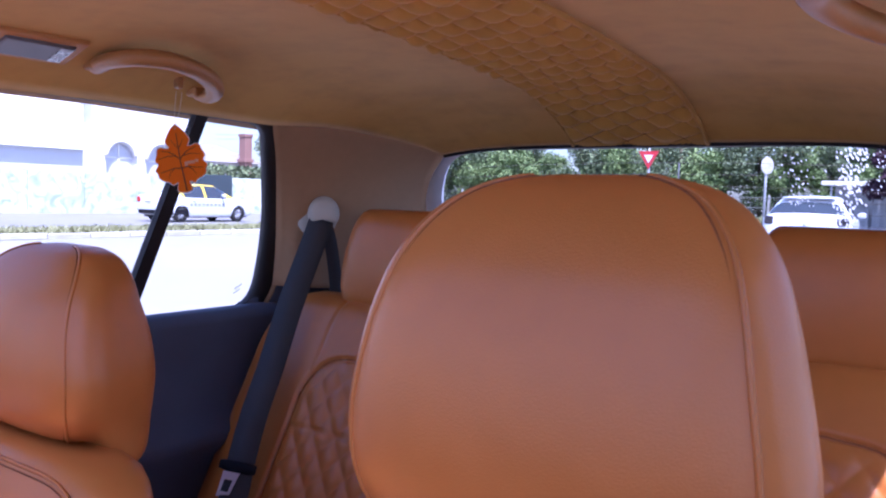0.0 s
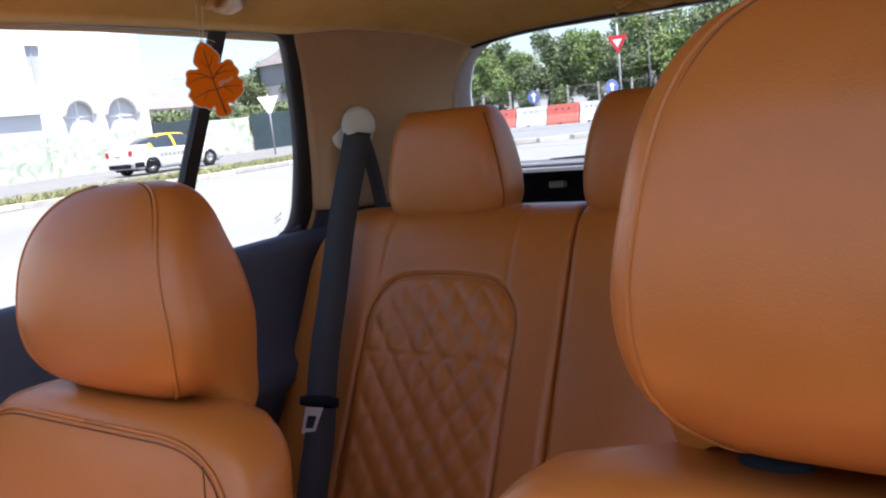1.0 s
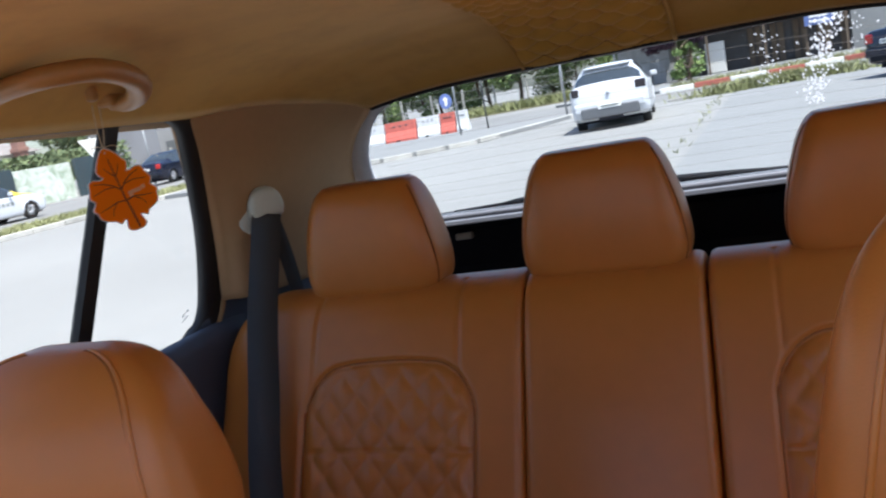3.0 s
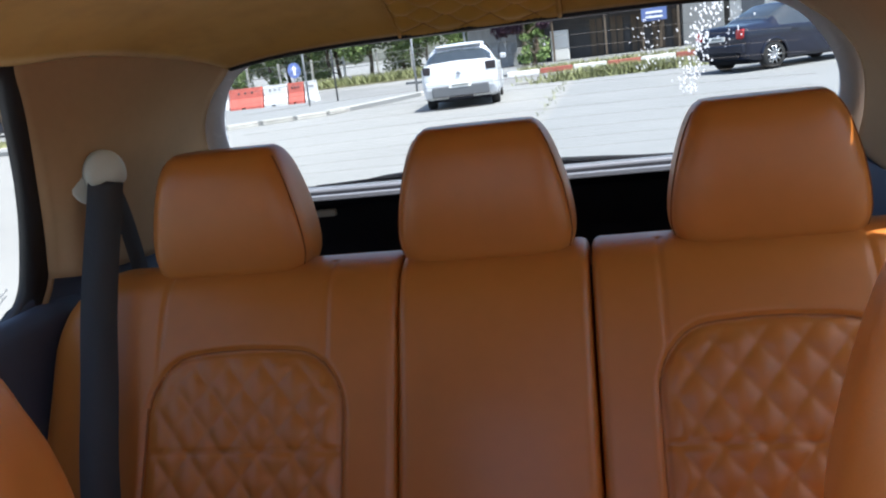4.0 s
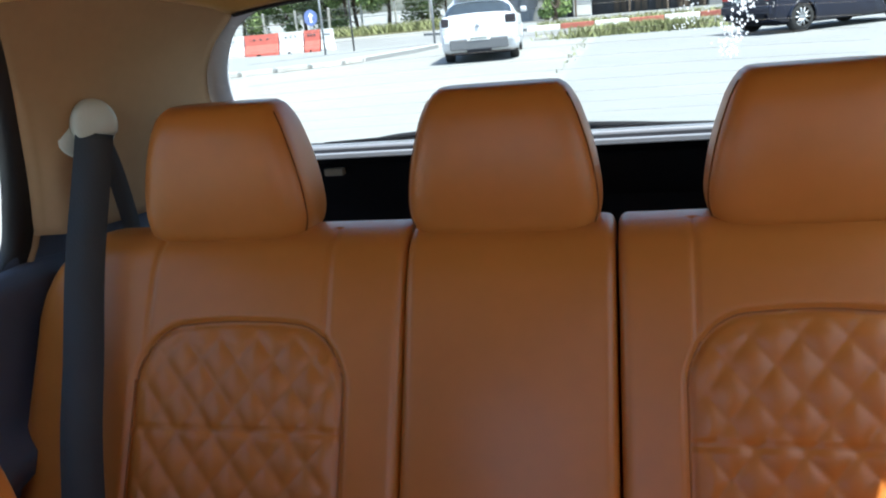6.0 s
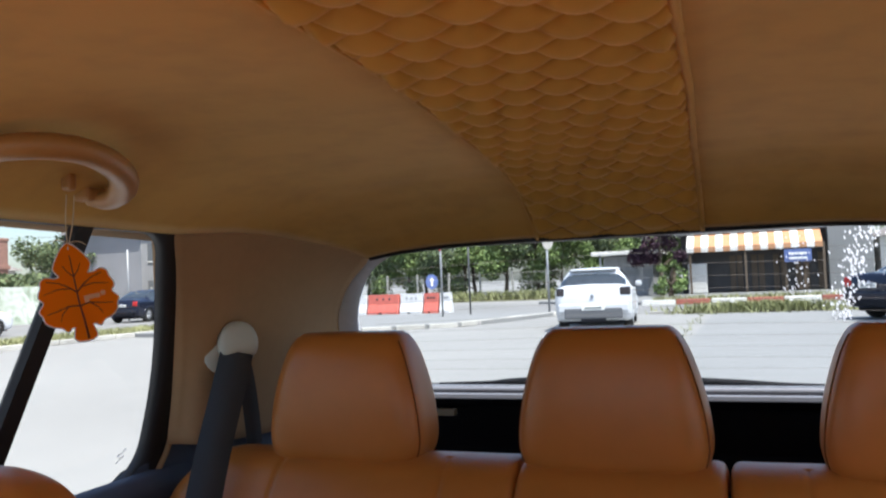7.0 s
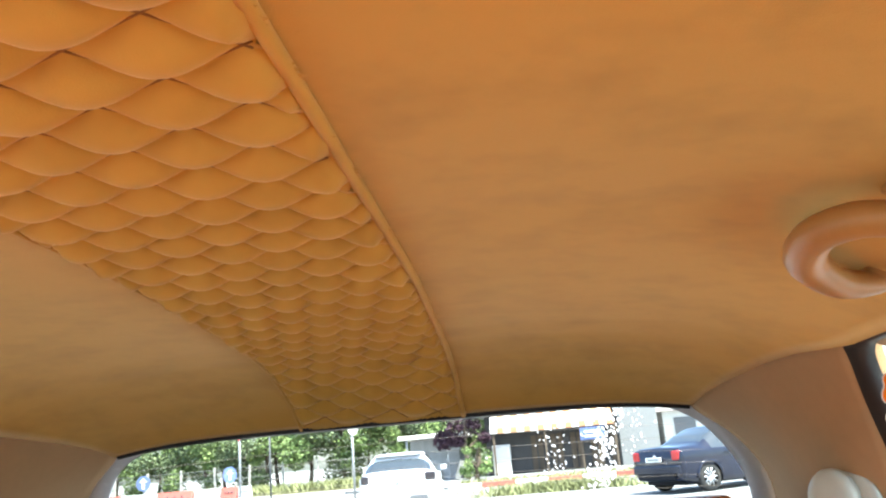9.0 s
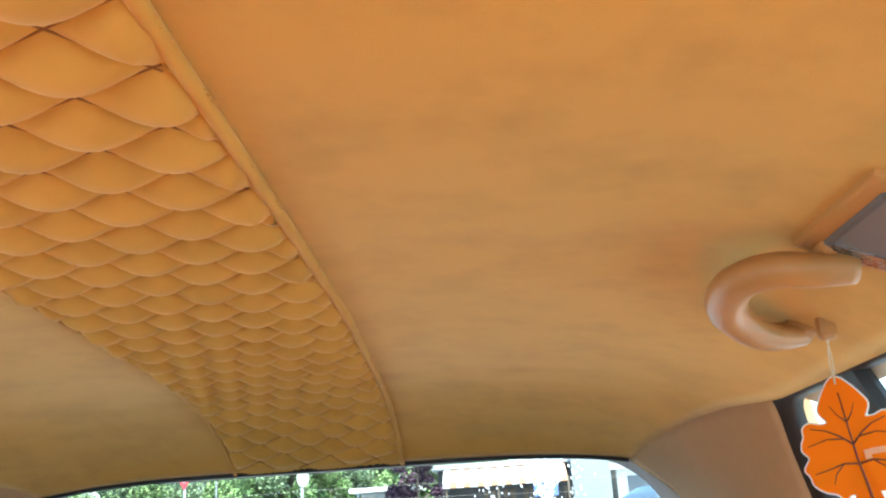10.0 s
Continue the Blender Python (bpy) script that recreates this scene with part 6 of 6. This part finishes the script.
def car(name, label, stations, paint, m, rear_glass, screen, side, roof_paint=None, lamps=LAMPRED, kind="hatch"):
    """A car standing along +y with its tail at 0."""
    st = thing(name, label, "car")
    L = stations[-1][0]
    n = 90
    vs = []
    half_n = 19
    ys = []
    for i in range(n):
        y = L * i / (n - 1)
        wl, wb, zl, zb, zr, wr = table(stations, y)
        ys.append(y)
        keys = [Vector(p) for p in [(0, zl, 0), (wl * 0.86, zl, 0), (wl, zl + 0.10, 0), (wb * 1.01, zl + (zb - zl) * 0.55, 0), (wb, zb - 0.05, 0), (wb * 0.97, zb, 0), (wr + (wb - wr) * 0.45, zb + (zr - zb) * 0.55, 0), (wr, zr - 0.045 * min(1, (zr - zb) / 0.3), 0), (wr * 0.8, zr - 0.004, 0), (0, zr + 0.012, 0)]]
        half = spline(keys, half_n)
        ring = [(p.x, p.y) for p in half] + [(-p.x, p.y) for p in half[-2:0:-1]]
        vs += [(x, y, z) for x, z in ring]
    k = 2 * half_n - 2
    wheels = (0.78, L - 0.88)
    groups = {}
    for i in range(n - 1):
        y = (ys[i] + ys[i + 1]) / 2
        for j in range(k):
            jj = j if j < half_n - 1 else k - 1 - j
            f = (i * k + j, i * k + (j + 1) % k, (i + 1) * k + (j + 1) % k, (i + 1) * k + j)
            z = sum(vs[a][2] for a in f) / 4
            x = sum(vs[a][0] for a in f) / 4
            key = "body"
            if abs(x) > 0.55 and any((y - wy) ** 2 + (z - 0.31) ** 2 < 0.345 ** 2 for wy in wheels):
                continue
            if jj >= (12 if kind == "hatch" else 14) and rear_glass[0] < y < rear_glass[1]:
                key = "rear_window"
            elif jj >= 14 and screen[0] < y < screen[1]:
                key = "windscreen"
            elif 10 <= jj <= 13 and side[0] < y < side[1] and abs(y - side[2]) > 0.05:
                key = ("side_window_a" if x < 0 else "side_window_b") + ("0" if y < side[2] else "1")
            elif roof_paint and jj >= 10 and rear_glass[0] < y:
                key = "roof_panel"
            groups.setdefault(key, []).append(f)
    groups["body"] += [tuple(range(k)), tuple((n - 1) * k + j for j in range(k))]
    mats = {"body": paint, "roof_panel": roof_paint}
    for key, fs in groups.items():
        used = sorted({a for f in fs for a in f})
        idx = {a: q for q, a in enumerate(used)}
        nm = "side_window" if key.startswith("side") else key
        mesh(nm, [vs[a] for a in used], [tuple(idx[a] for a in f) for f in fs], mats.get(key, CARGLASS), st, {"body": "painted body", "roof_panel": "yellow roof and bonnet"}.get(key, "dark glass"))
    boxpart("underbody", (-0.68, 0.68, 0.25, L - 0.3, 0.17, 0.62), BLACK, st, "dark underbody")
    for wy in wheels:
        for sx in (-1, 1):
            v, f = [], []
            prof = [(0.0, 0.20), (0.0, 0.29), (0.03, 0.312), (0.17, 0.312), (0.20, 0.29), (0.20, 0.20)]
            q = 24
            for d, r in prof:
                v += [(sx * (0.655 + d), wy + r * math.cos(2 * math.pi * t / q), 0.312 + r * math.sin(2 * math.pi * t / q)) for t in range(q)]
            f = [(a * q + t, a * q + (t + 1) % q, (a + 1) * q + (t + 1) % q, (a + 1) * q + t) for a in range(5) for t in range(q)]
            wh = mesh("tyre", v, f, TYRE, st, "black tyre")
            ps = []
            for t in range(10):
                a = 2 * math.pi * t / 10
                ps.append(tube([Vector((sx * 0.845, wy + 0.04 * math.cos(a), 0.312 + 0.04 * math.sin(a))), Vector((sx * 0.835, wy + 0.20 * math.cos(a), 0.312 + 0.20 * math.sin(a)))], 0.022, 5))
            ps.append(tube([Vector((sx * 0.70, wy, 0.312)), Vector((sx * 0.852, wy, 0.312))], 0.055, 10))
            v, f = merged(*ps)
            mesh("rim", v, f, ALLOY, wh, "silver spoked rim")
            arc = [math.pi * (k / 14) for k in range(15)]
            v, f = tube([Vector((sx * 0.862, wy + 0.355 * math.cos(t), 0.31 + 0.355 * math.sin(t))) for t in arc], 0.032, 6, up=Vector((1, 0, 0)))
            mesh("arch_lip", v, f, paint, st, "painted wheel arch lip")
    # tail: lamps, plate, bumper insert, mirrors
    for sx in (-1, 1):
        if kind == "hatch":
            d = (min(sx * 0.60, sx * 0.83), max(sx * 0.64, sx * 0.85), -0.012, 0.24, 0.78, 0.97)
        else:
            d = (min(sx * 0.56, sx * 0.80), max(sx * 0.56, sx * 0.80), -0.02, 0.12, 0.72, 0.93)
        boxpart("tail_lamp", d, lamps, st, "rear lamp", 0.04, 3)
        boxpart("mirror", (min(sx * 0.88, sx * 1.04), max(sx * 0.88, sx * 1.04), L * 0.60, L * 0.60 + 0.10, 0.95, 1.07), paint, st, "door mirror", 0.03, 3)
        boxpart("door_handle", (min(sx * 0.87, sx * 0.90), max(sx * 0.87, sx * 0.90), 1.25, 1.42, 0.80, 0.83), paint, st, "door handle", 0.01)
    boxpart("rear_bumper", (-0.80, 0.80, -0.05, 0.10, 0.42, 0.62), paint, st, "painted bumper", 0.04, 3)
    if kind == "hatch":
        boxpart("bumper_insert", (-0.66, 0.66, -0.062, 0.02, 0.28, 0.52), SMOKE, st, "grey lower bumper", 0.03)
        # solid black block that stands in for the shade under the bumper
        boxpart("exhaust_recess", (-0.28, 0.28, -0.064, 0.02, 0.20, 0.29), BLACK, st, "black block for the shade under the bumper", 0.02)
    else:
        boxpart("bumper_insert", (-0.62, 0.62, -0.062, 0.02, 0.30, 0.45), BLACK, st, "black bumper insert", 0.02)
    pl = boxpart("number_plate", (-0.26, 0.26, -0.072, -0.045, 0.47 if kind == "hatch" else 0.70, 0.57 if kind == "hatch" else 0.80), WHITE, st, "white plate", 0.004)
    boxpart("plate_bar", (-0.19, 0.19, -0.080, -0.070, 0.50 if kind == "hatch" else 0.73, 0.545 if kind == "hatch" else 0.775), GREY, pl, "plain dark bar")
    v, f = tube([Vector((0, -0.03, 0.80)), Vector((0, 0.02, 0.80))], 0.045, 14)
    mesh("badge", v, f, GREYPANEL, st, "round badge")
    if kind == "hatch":
        boxpart("roof_spoiler", (-0.54, 0.54, 0.46, 0.74, 1.345, 1.385), paint, st, "roof spoiler", 0.018, 3)
    st.matrix_world = m
    return st


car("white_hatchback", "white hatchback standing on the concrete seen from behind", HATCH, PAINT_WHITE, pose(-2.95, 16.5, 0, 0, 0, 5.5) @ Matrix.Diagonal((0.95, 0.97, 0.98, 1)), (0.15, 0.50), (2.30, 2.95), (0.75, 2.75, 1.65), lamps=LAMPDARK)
car("blue_saloon", "dark blue saloon car parked on the slab", SALOON, PAINT_NAVY, pose(2.66, 18.4, 0.006, 0, 0, -58), (0.80, 1.34), (2.6, 3.2), (0.95, 2.95, 1.9), kind="saloon")
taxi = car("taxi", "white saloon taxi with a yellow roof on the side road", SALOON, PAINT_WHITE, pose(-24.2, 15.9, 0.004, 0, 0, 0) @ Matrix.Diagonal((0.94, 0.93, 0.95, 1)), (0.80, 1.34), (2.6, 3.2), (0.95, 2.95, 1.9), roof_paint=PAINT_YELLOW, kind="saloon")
for k in range(9):
    boxpart("lettering_bar", (0.868, 0.882, 1.15 + k * 0.19, 1.28 + k * 0.19, 0.60, 0.72), GREY, taxi, "plain dark bar of lettering on the door")
boxpart("side_skirt", (0.845, 0.875, 0.02, 1.1, 0.30, 0.48), BLACK, taxi, "dark grey skirt")
car("blue_saloon", "dark blue saloon car parked beside the side road", SALOON, PAINT_NAVY, pose(-25.6, 27.4, 0.004, 0, 0, 6), (0.80, 1.34), (2.6, 3.2), (0.95, 2.95, 1.9), kind="saloon")
car("grey_hatchback", "dark hatchback parked by the grey house", HATCH, GREYWALL, pose(-38.0, 44.5, 0.004, 0, 0, 60), (0.16, 0.64), (2.30, 2.95), (0.75, 2.75, 1.65))
